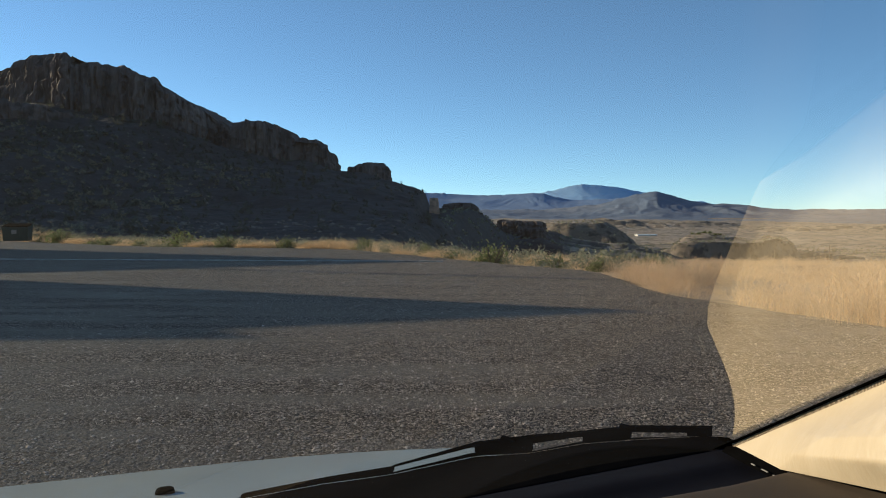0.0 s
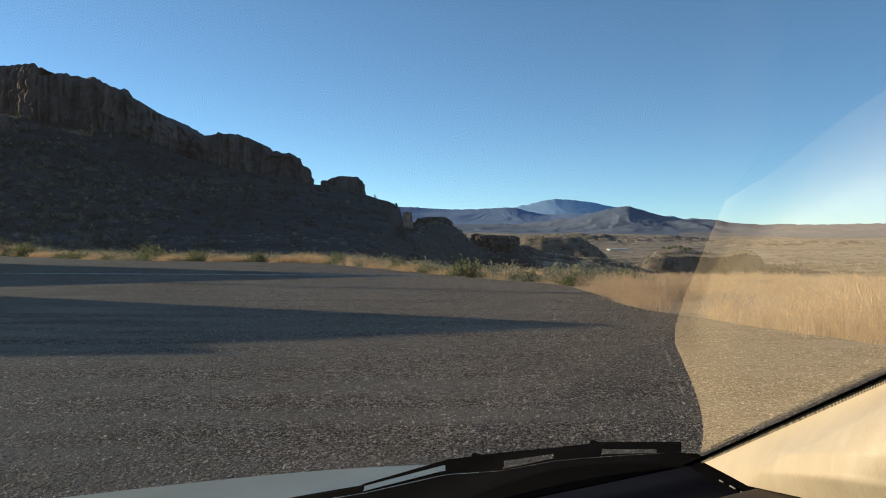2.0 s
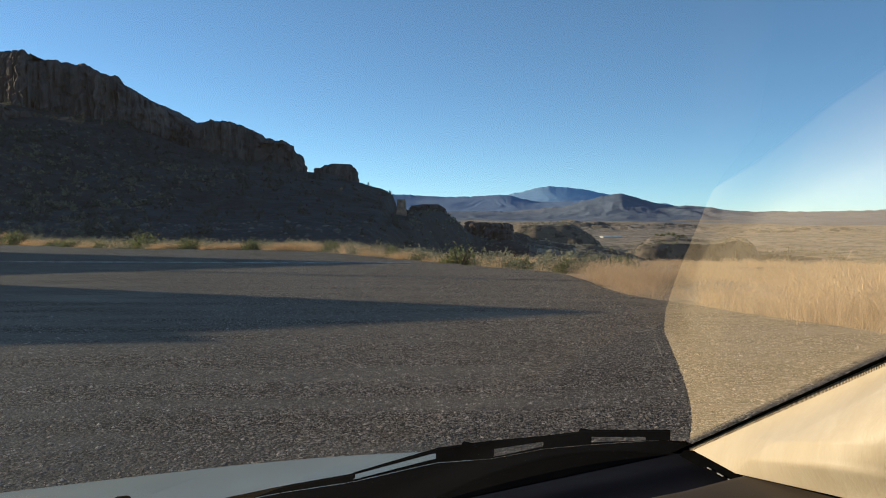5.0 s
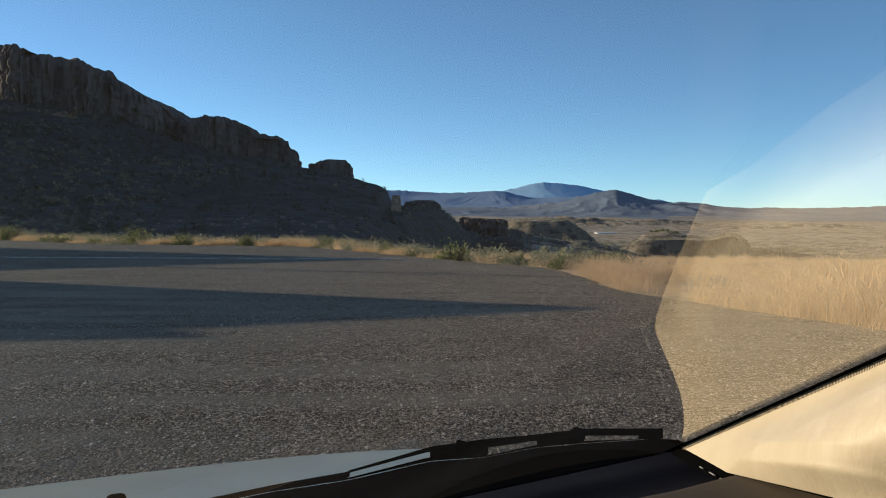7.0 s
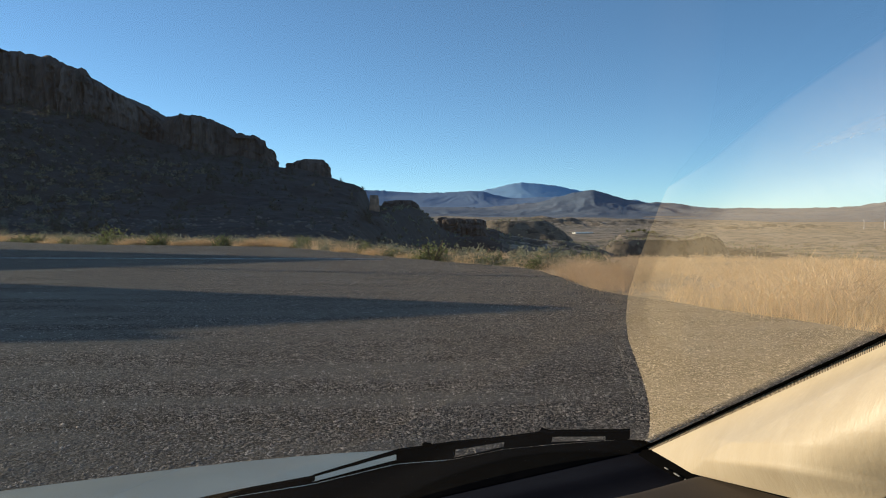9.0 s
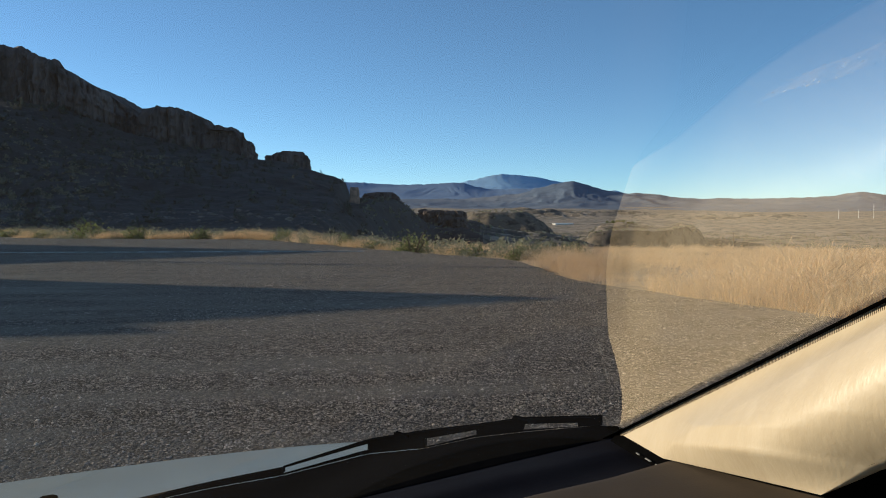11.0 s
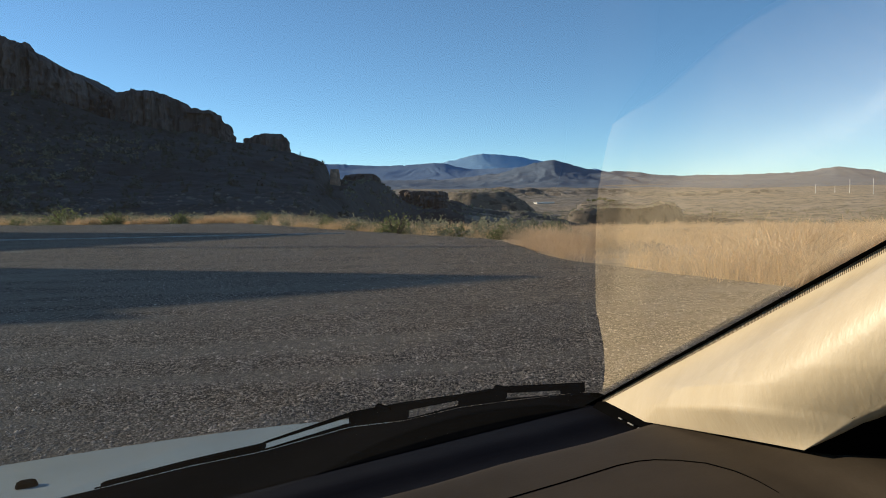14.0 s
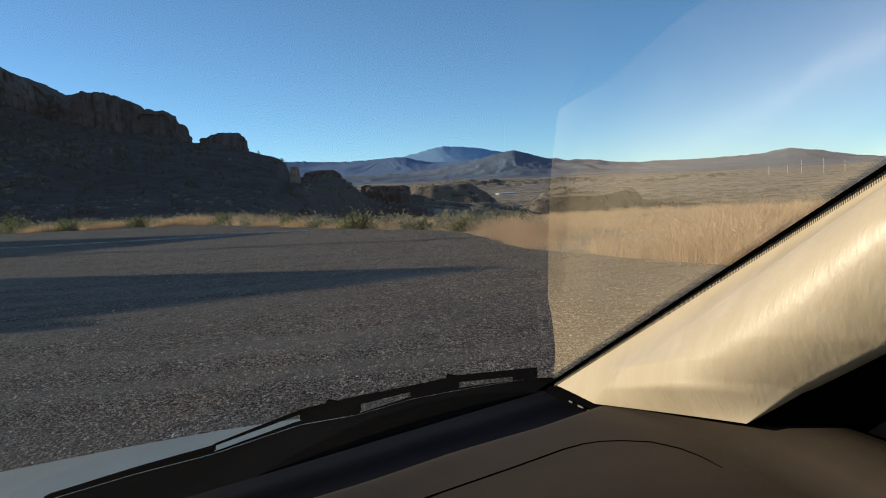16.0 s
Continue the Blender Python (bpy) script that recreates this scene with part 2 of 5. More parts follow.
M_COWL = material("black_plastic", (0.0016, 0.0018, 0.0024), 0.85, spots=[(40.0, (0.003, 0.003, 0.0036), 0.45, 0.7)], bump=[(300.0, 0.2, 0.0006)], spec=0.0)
M_PAINT = material("white_paint", (0.315, 0.35, 0.34), 0.32, spots=[(3.0, (0.26, 0.29, 0.285), 0.4, 0.7), (22.0, (0.285, 0.31, 0.30), 0.5, 0.7)], spec=0.5, coat=0.4)
M_STUCCO = material("pale_stucco", (0.62, 0.58, 0.52), 0.9, spots=[(0.6, (0.52, 0.48, 0.42), 0.4, 0.7)])
M_WHITE = material("white_metal_roof", (0.75, 0.75, 0.73), 0.6, spots=[(0.4, (0.66, 0.66, 0.64), 0.4, 0.7)])
M_BIN = material("dark_green_paint", (0.018, 0.035, 0.028), 0.6, spots=[(1.5, (0.03, 0.04, 0.034), 0.4, 0.7)])
M_POST = material("weathered_wood", (0.16, 0.13, 0.10), 0.9, spots=[(6.0, (0.10, 0.08, 0.06), 0.4, 0.6)])
M_CLOTH = material("headliner_cloth", (0.45, 0.40, 0.32), 0.95, spots=[(30.0, (0.40, 0.35, 0.28), 0.4, 0.7)])
M_CLIP = material("pale_plastic", (0.15, 0.147, 0.14), 0.6, spots=[(40.0, (0.18, 0.175, 0.17), 0.4, 0.7)])
M_GLASS = glass_material()
def smear_material():
    m = leafy("dust_smear", (0.62, 0.60, 0.62), (0.70, 0.68, 0.68), 0.0, 0.7)
    n, l = m.node_tree.nodes, m.node_tree.links
    tex, fade = n.new("ShaderNodeTexNoise"), n.new("ShaderNodeMapRange")
    tex.inputs["Scale"].default_value = 160.0
    tex.inputs["Detail"].default_value = 4
    l.new(n.new("ShaderNodeNewGeometry").outputs["Position"], tex.inputs["Vector"])
    fade.inputs["From Min"].default_value = 0.36
    fade.inputs["From Max"].default_value = 0.72
    fade.inputs["To Max"].default_value = 0.16
    l.new(tex.outputs["Fac"], fade.inputs["Value"])
    clear_glass, mix = n.new("ShaderNodeBsdfTransparent"), n.new("ShaderNodeMixShader")
    l.new(fade.outputs[0], mix.inputs[0])
    l.new(clear_glass.outputs[0], mix.inputs[1])
    l.new(n["Material Output"].inputs["Surface"].links[0].from_socket, mix.inputs[2])
    l.new(mix.outputs[0], n["Material Output"].inputs["Surface"])
    return m


M_SMEAR = smear_material()
M_SPOT = leafy("dried_water_spot", (0.70, 0.78, 0.86), (0.80, 0.86, 0.90), 0.2, 0.6)
sn, sl = M_SPOT.node_tree.nodes, M_SPOT.node_tree.links
clear_part, thin = sn.new("ShaderNodeBsdfTransparent"), sn.new("ShaderNodeMixShader")
thin.inputs[0].default_value = 0.3
sl.new(clear_part.outputs[0], thin.inputs[1])
sl.new(sn["Material Output"].inputs["Surface"].links[0].from_socket, thin.inputs[2])
sl.new(thin.outputs[0], sn["Material Output"].inputs["Surface"])


# ---- mesh helpers ----
def mesh_object(name, verts, faces, mat, parent=None, label="", smooth=False):
    me = bpy.data.meshes.new(name)
    verts = np.asarray(verts, dtype=np.float32).reshape(-1, 3)
    if isinstance(faces, np.ndarray):
        k = faces.shape[1]
        me.vertices.add(len(verts))
        me.vertices.foreach_set("co", verts.ravel())
        me.loops.add(faces.size)
        me.loops.foreach_set("vertex_index", faces.astype(np.int32).ravel())
        me.polygons.add(len(faces))
        me.polygons.foreach_set("loop_start", np.arange(0, faces.size, k, dtype=np.int32))
        me.update(calc_edges=True)
        me.validate()
    else:
        me.from_pydata(verts.tolist(), [], faces)
        me.update()
    if smooth:
        me.polygons.foreach_set("use_smooth", np.ones(len(me.polygons), dtype=bool))
    me.materials.append(mat)
    ob = new(name, me)
    if parent:
        ob.parent = parent
    if label:
        tagged(ob, label)
    return ob


def part(name, bm, mat, parent, label="", smooth=False):
    me = bpy.data.meshes.new(name)
    bmesh.ops.recalc_face_normals(bm, faces=bm.faces)
    bm.to_mesh(me)
    bm.free()
    if smooth:
        me.polygons.foreach_set("use_smooth", np.ones(len(me.polygons), dtype=bool))
    me.materials.append(mat)
    ob = new(name, me)
    if parent:
        ob.parent = parent
    if label:
        tagged(ob, label)
    return ob


def grid_faces(rows, cols, wrap=False):
    i, j = np.meshgrid(np.arange(rows - 1), np.arange(cols if wrap else cols - 1), indexing="ij")
    j2 = (j + 1) % cols
    return np.stack([i * cols + j, i * cols + j2, (i + 1) * cols + j2, (i + 1) * cols + j], -1).reshape(-1, 4)


def add_box(bm, size, m=Matrix(), bevel=0.0):
    made = bmesh.ops.create_cube(bm, size=1.0, matrix=m @ Matrix.Diagonal((*size, 1)))
    if bevel:
        edges = list({e for v in made["verts"] for e in v.link_edges})
        bmesh.ops.bevel(bm, geom=edges, offset=bevel, segments=2, affect="EDGES", profile=0.5)


def add_tube(bm, a, b, r0, r1, n=8):
    a, b = Vector(a), Vector(b)
    turn = (b - a).to_track_quat("Z", "Y").to_matrix().to_4x4()
    bmesh.ops.create_cone(bm, cap_ends=True, segments=n, radius1=r0, radius2=r1, depth=(b - a).length, matrix=Matrix.Translation((a + b) / 2) @ turn)


def add_sweep(bm, points, radius, n=8):
    """A round bar along points, thinning to both ends."""
    rings = []
    for k, p in enumerate(points):
        run = (points[min(k + 1, len(points) - 1)] - points[max(k - 1, 0)]).normalized()
        side = run.cross(Vector((0, 0, 1))).normalized()
        up = side.cross(run)
        r = radius * min(1.0, 0.25 + 4.0 * min(k, len(points) - 1 - k) / len(points))
        rings.append([bm.verts.new(p + side * (r * math.cos(a)) + up * (r * math.sin(a))) for a in np.linspace(0, 2 * math.pi, n + 1)[:-1]])
    for r0, r1 in zip(rings, rings[1:]):
        for j in range(n):
            bm.faces.new((r0[j], r0[(j + 1) % n], r1[(j + 1) % n], r1[j]))
    bm.faces.new(rings[0])
    bm.faces.new(rings[-1][::-1])


# ---- noise on arrays ----
def lattice(ix, iy, seed):
    h = (ix.astype(np.int64) * 374761393 + iy.astype(np.int64) * 668265263 + seed * 2147483647) & 0xFFFFFFFF
    h = ((h ^ (h >> 13)) * 1274126177) & 0xFFFFFFFF
    return ((h ^ (h >> 16)) & 0xFFFF) / 65535.0


def vnoise(x, y, seed=0):
    x, y = np.asarray(x, float), np.asarray(y, float)
    ix, iy = np.floor(x), np.floor(y)
    fx, fy = x - ix, y - iy
    fx, fy = fx * fx * (3 - 2 * fx), fy * fy * (3 - 2 * fy)
    a, b = lattice(ix, iy, seed), lattice(ix + 1, iy, seed)
    c, d = lattice(ix, iy + 1, seed), lattice(ix + 1, iy + 1, seed)
    return (a + (b - a) * fx) * (1 - fy) + (c + (d - c) * fx) * fy


def fbm(x, y, octaves=4, seed=0, gain=0.5):
    total, amp, norm = 0, 1.0, 0
    for k in range(octaves):
        total = total + amp * (vnoise(x * 2 ** k, y * 2 ** k, seed + k) - 0.5)
        norm += amp
        amp *= gain
    return total / norm * 2


def ridged(x, y, octaves=4, seed=0):
    total, amp = 0, 1.0
    for k in range(octaves):
        total = total + amp * (1 - abs(2 * vnoise(x * 2 ** k, y * 2 ** k, seed + k) - 1))
        amp *= 0.5
    return total / 1.9


def smooth(a, b, x):
    t = np.clip((np.asarray(x, float) - a) / (b - a), 0, 1)
    return t * t * (3 - 2 * t)


rng = np.random.default_rng(7)

# ---- the ground: parking lot edge, mesa slope, valley and plain ----
LOT = [(32, -45), (10.5, 0), (7.6, 8), (6.5, 12.2), (5.4, 15.6), (4.9, 18), (5.4, 22.5), (5.2, 26.0), (3.0, 30.3), (-1.6, 41), (-8, 54.5), (-26, 62.5), (-55, 92), (-140, 104), (-140, -45)]
# foot of the caprock along the mesa, west to east: x and height
FOOT_X = [-400, -230, -132, -93, -73, -38, -17, -6.5, -4.9, 0, 12, 30, 60, 120]
FOOT_Z = [40, 42, 42, 37, 27.5, 20.0, 16.3, 12.9, 7.4, 7.4, 6.2, -4, -13, -18]


def lot_path(step=0.5):
    pts = []
    for (x0, y0), (x1, y1) in zip(LOT, LOT[1:] + LOT[:1]):
        n = max(1, int(math.hypot(x1 - x0, y1 - y0) / step))
        for k in range(n):
            pts.append((x0 + (x1 - x0) * k / n, y0 + (y1 - y0) * k / n))
    p = np.array(pts)
    for _ in range(6):
        p = (np.roll(p, 1, 0) + 2 * p + np.roll(p, -1, 0)) / 4
    k = np.arange(len(p))
    p[:, 0] += 0.25 * fbm(k * 0.35, k * 0 + 3.3, 3, 11)
    p[:, 1] += 0.35 * fbm(k * 0.35, k * 0 + 9.1, 3, 12)
    return p


LOT_PATH = lot_path()


def in_lot(x, y):
    inside = np.zeros(np.shape(x), bool)
    px, py = LOT_PATH[:, 0], LOT_PATH[:, 1]
    for x0, y0, x1, y1 in zip(px, py, np.roll(px, -1), np.roll(py, -1)):
        if y0 == y1:
            continue
        cross = ((y0 > y) != (y1 > y)) & (x < (x1 - x0) * (y - y0) / (y1 - y0) + x0)
        inside ^= cross
    return inside


def terrain(x, y):
    x, y = np.asarray(x, float), np.asarray(y, float)
    r, az = np.hypot(x, y), np.degrees(np.arctan2(x, y))
    plain = np.interp(r, [0, 24, 45, 65, 120, 300, 600, 900, 1500, 2500, 4000, 5000], [0, 0, -0.4, -1.8, -6, -15, -21, -10.5, -2.5, 14, 34, 40])
    plain = plain + np.interp(r, [1500, 2500, 4000, 5000], [0, 9, 34, 52]) * smooth(31, 23, az)
    rough = fbm(x / 60, y / 60, 4, 3) * smooth(40, 300, r) * 1.6 + (ridged(x / 46, y / 70, 3, 14) - 0.55) * 1.4 * smooth(150, 420, r) * smooth(1900, 1100, r) * smooth(26, 18, az) + fbm(x / 13, y / 13, 3, 17) * 1.3 * smooth(150, 420, r) * smooth(1500, 900, r) * smooth(30, 20, az) + (ridged(x / 420, y / 420, 4, 5) - 0.5) * smooth(600, 2600, r) * 9 * smooth(60, 14, az)
    plain = plain + rough
    for a, rr, half, top, lean, soft, ragged in ((10.6, 655, 42, 25.5, 0.8, 0.42, 0.30), (18.9, 560, 32, 6.0, 0.9, 0.55, 0.25), (27.5, 560, 26, 5, 0.5, 0.5, 0.3), (27.0, 1500, 120, 9, 0.8, 0.5, 0.4), (16.0, 1900, 160, 12, 0.7, 0.5, 0.4), (9.0, 1700, 150, 12, 0.7, 0.5, 0.4)):
        cx, cy = rr * math.sin(radians(a)), rr * math.cos(radians(a))
        dd = np.hypot((x - cx), (y - cy) * lean) / half + ragged * fbm(x / 30, y / 30, 4, 21)
        plain = plain + top * smooth(1 + soft, 1 - soft, dd)
    # spur that runs down from the end of the mesa into the valley
    spur = np.interp(az, [-4, 2, 7.8, 9, 10, 11.7, 14.5, 17, 21], [15, 16.5, 16.0, 13.4, 11.2, 9.6, 8.2, 5.5, 0])
    plain = plain + (spur + 2.2 * fbm(x / 17, y / 17, 4, 29)) * (0.70 * smooth(240, 272, r) + 0.30 * smooth(286, 314, r)) * smooth(430, 335, r) * smooth(24, 15, az)
    # flat-topped rise whose front turns away from the sun
    hx, hy = x - 194, y - 480
    along, deep = (0.94 * hx - 0.34 * hy) / 0.748 / 52, (0.93 * hy - 0.37 * hx) / 0.748 / 55
    dd = (along ** 4 + deep ** 4) ** 0.25 + 0.10 * fbm(x / 22, y / 22, 4, 23)
    plain = plain + 13.0 * smooth(1.09, 0.91, dd) * np.interp(along, [-1.2, -0.9, -0.5, 0.2, 0.62, 0.95, 1.2], [0.45, 0.72, 0.80, 0.86, 1.06, 0.72, 0.15])
    zb = np.interp(x, FOOT_X, FOOT_Z)
    t = np.clip((y - 92) / (236 - 92), 0, 1.25)
    gully = (ridged(x / 34 + fbm(x / 50, y / 50, 2, 9) * 0.5, y / 120, 3, 8) - 0.55) * 7 * np.clip(t, 0, 1) * (1 - 0.5 * t)
    talus = 0.6 * smooth(96, 106, y) + np.maximum(zb, -20) * np.clip(t, 0, 1.0) ** 1.15 + gully * smooth(4, 16, zb) + fbm(x / 9, y / 9, 4, 2) * 1.6 * smooth(0.02, 0.25, t)
    back = smooth(300, 520, y)
    talus = talus * (1 - back) + plain * back
    w = smooth(1.5, -3.0, az - np.interp(y, [0, 60, 120, 235, 330], [-4, -4, 0.5, 5.5, 7.5])) * smooth(55, 90, r) * smooth(-0.2, 0.2, y - 40)
    flat = smooth(110, 60, r) * smooth(5, -5, az)
    z = plain * (1 - w) * (1 - flat) + talus * w
    # unseen hill added to the west, shaped to keep the sun off the mesa slope
    along, over = -0.92 * x + 0.39 * y, 0.39 * x + 0.92 * y
    z = z + 98 * smooth(305, 352, along) * smooth(500, 410, along) * smooth(66, 90, over) * smooth(172, 140, over) * (1 + 0.12 * fbm(x / 40, y / 40, 4, 77))
    behind = smooth(30, -30, y)
    z = z * (1 - behind) + behind * (-0.4 * smooth(60, 300, r))
    return z - 0.05 * smooth(3.0, 0.0, np.abs(z))


def build_ground():
    a_fine = np.radians(np.arange(-46, 52, 0.2))
    a_coarse = np.radians(np.arange(52, 314, 4.0))
    ang = np.concatenate([a_fine, a_coarse])
    rad = np.concatenate([np.arange(0.5, 12, 2.0), np.geomspace(12, 90, 60), np.geomspace(91.5, 300, 170), np.geomspace(302, 4950, 260)])
    A, R = np.meshgrid(ang, rad, indexing="ij")
    X, Y = R * np.sin(A), R * np.cos(A)
    Z = terrain(X, Y)
    f = grid_faces(len(ang), len(rad), False)
    # close the ring
    n, c = len(ang), len(rad)
    j = np.arange(c - 1)
    f = np.concatenate([f, np.stack([(n - 1) * c + j, (n - 1) * c + j + 1, j + 1, j], -1)])
    f = f[:, ::-1].copy()
    ob = mesh_object("ground", np.stack([X, Y, Z], -1), f, M_SOIL, smooth=True)
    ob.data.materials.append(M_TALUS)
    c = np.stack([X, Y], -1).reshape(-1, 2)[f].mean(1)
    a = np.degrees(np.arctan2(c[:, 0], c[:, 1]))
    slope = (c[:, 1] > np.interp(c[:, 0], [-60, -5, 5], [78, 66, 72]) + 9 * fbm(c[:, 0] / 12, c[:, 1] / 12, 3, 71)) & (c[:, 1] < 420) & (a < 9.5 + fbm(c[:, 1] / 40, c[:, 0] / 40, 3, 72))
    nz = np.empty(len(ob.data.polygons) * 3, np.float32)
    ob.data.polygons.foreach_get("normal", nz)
    # steep valley faces take the colour darkened for shade
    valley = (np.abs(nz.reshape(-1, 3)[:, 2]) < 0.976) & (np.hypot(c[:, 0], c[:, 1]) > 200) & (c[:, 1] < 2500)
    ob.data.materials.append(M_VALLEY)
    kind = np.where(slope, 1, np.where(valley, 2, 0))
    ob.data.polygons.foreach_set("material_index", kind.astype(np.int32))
    tagged(ob, "dry desert soil with scrub slopes, valley and open plain", "ground", kind="structure")


def build_lot():
    p = LOT_PATH
    bm = bmesh.new()
    vs = [bm.verts.new((x, y, 0.03)) for x, y in p]
    low = [bm.verts.new((x + 0.0, y, -0.25)) for x, y in p]
    bm.faces.new(vs)
    for k in range(len(p)):
        k2 = (k + 1) % len(p)
        bm.faces.new((vs[k], low[k], low[k2], vs[k2]))
    bmesh.ops.triangulate(bm, faces=[f for f in bm.faces if len(f.verts) > 4])
    tagged(part("gravel_lot", bm, M_GRAVEL, None), "flat grey gravel parking lot with worn tyre tracks", "gravel lot", kind="structure")


build_ground()
build_lot()


def scatter(name, pts, sizes, shape, mat, label, category, tilt=0.25):
    """Many small copies of one shape joined into one object."""
    v, f = shape
    n = len(pts)
    ang = rng.uniform(0, 2 * np.pi, n)
    c, s = np.cos(ang), np.sin(ang)
    sx = sizes[:, None] * rng.uniform(0.75, 1.3, (n, 1))
    sy = sizes[:, None] * rng.uniform(0.75, 1.3, (n, 1))
    sz = sizes[:, None] * rng.uniform(0.7, 1.25, (n, 1))
    X, Y, Z = v[:, 0] * sx, v[:, 1] * sy, v[:, 2] * sz
    lean = rng.normal(0, tilt, (n, 2))
    X2 = X * c[:, None] - Y * s[:, None] + Z * lean[:, :1]
    Y2 = X * s[:, None] + Y * c[:, None] + Z * lean[:, 1:]
    V = np.stack([X2 + pts[:, :1], Y2 + pts[:, 1:2], Z + pts[:, 2:3]], -1).reshape(-1, 3)
    F = (f[None] + (np.arange(n) * len(v))[:, None, None]).reshape(-1, f.shape[1])
    ob = mesh_object(name, V, F, mat)
    return tagged(ob, label, category, kind="stuff")


def stone_shape(seed=0):
    bm = bmesh.new()
    bmesh.ops.create_icosphere(bm, subdivisions=1, radius=0.5)
    r = np.random.default_rng(seed)
    v = np.array([w.co[:] for w in bm.verts]) * r.uniform(0.75, 1.15, (12, 1)) if len(bm.verts) == 12 else np.array([w.co[:] for w in bm.verts]) * r.uniform(0.75, 1.15, (len(bm.verts), 1))
    f = np.array([[w.index for w in q.verts] for q in bm.faces])
    bm.free()
    v[:, 2] *= 0.65
    return v, f


def tuft_shape(blades, spread, width, seed=0, lean=0.35, head=0.0):
    """Leaning blades, one triangle each, about 1 high, with a seed head at the tip where asked."""
    r = np.random.default_rng(seed)
    v, f = [], []
    for k in range(blades):
        a, d = r.uniform(0, 2 * np.pi), spread * math.sqrt(r.uniform())
        x, y = d * math.cos(a), d * math.sin(a)
        b, w, h = r.uniform(0, 2 * np.pi), width * r.uniform(0.6, 1.3), r.uniform(0.55, 1.1)
        lx, ly = lean * r.normal() * h, lean * r.normal() * h
        i = len(v)
        v += [(x - w * math.cos(b), y - w * math.sin(b), 0), (x + w * math.cos(b), y + w * math.sin(b), 0), (x + lx, y + ly, h)]
        f.append((i, i + 1, i + 2))
        if head:
            g, q = r.uniform(0, 2 * np.pi), head * r.uniform(0.6, 1.4)
            tip, droop = np.array((x + lx, y + ly, h)), np.array((0.5 * lx + 0.12 * r.normal(), 0.5 * ly + 0.12 * r.normal(), -0.06))
            mid, side = tip * 0.82 + np.array((x, y, 0)) * 0.18, np.array((q * math.cos(g), q * math.sin(g), 0))
            v += [mid + side, mid - side, tip + droop * 0.5 + np.array((0, 0, 0.05))]
            f.append((i + 3, i + 4, i + 5))
    return np.array(v), np.array(f)


def bush_shape(leaves, size, seed=0, hollow=0.45):
    """A rounded, ragged crown of small leaf triangles, about 1 wide and 0.75 high."""
    r = np.random.default_rng(seed)
    lobes = r.normal(0, 1, (9, 3))
    lobes /= np.linalg.norm(lobes, axis=1)[:, None]
    lobes[:, 2] = abs(lobes[:, 2])
    v, f = [], []
    for k in range(leaves):
        c = lobes[r.integers(9)] * r.uniform(0.15, 0.42) * np.array((0.85, 0.85, 0.9)) + r.normal(0, 0.10, 3)
        c[2] = abs(c[2]) * 1.25 + 0.03
        a, b, e = r.normal(0, 1, 3), r.normal(0, 1, 3), size * r.uniform(0.6, 1.4)
        a, b = a / np.linalg.norm(a) * e, b / np.linalg.norm(b) * e
        i = len(v)
        v += [c - a * 0.5, c + a * 0.5, c + b]
        f.append((i, i + 1, i + 2))
    return np.array(v), np.array(f)


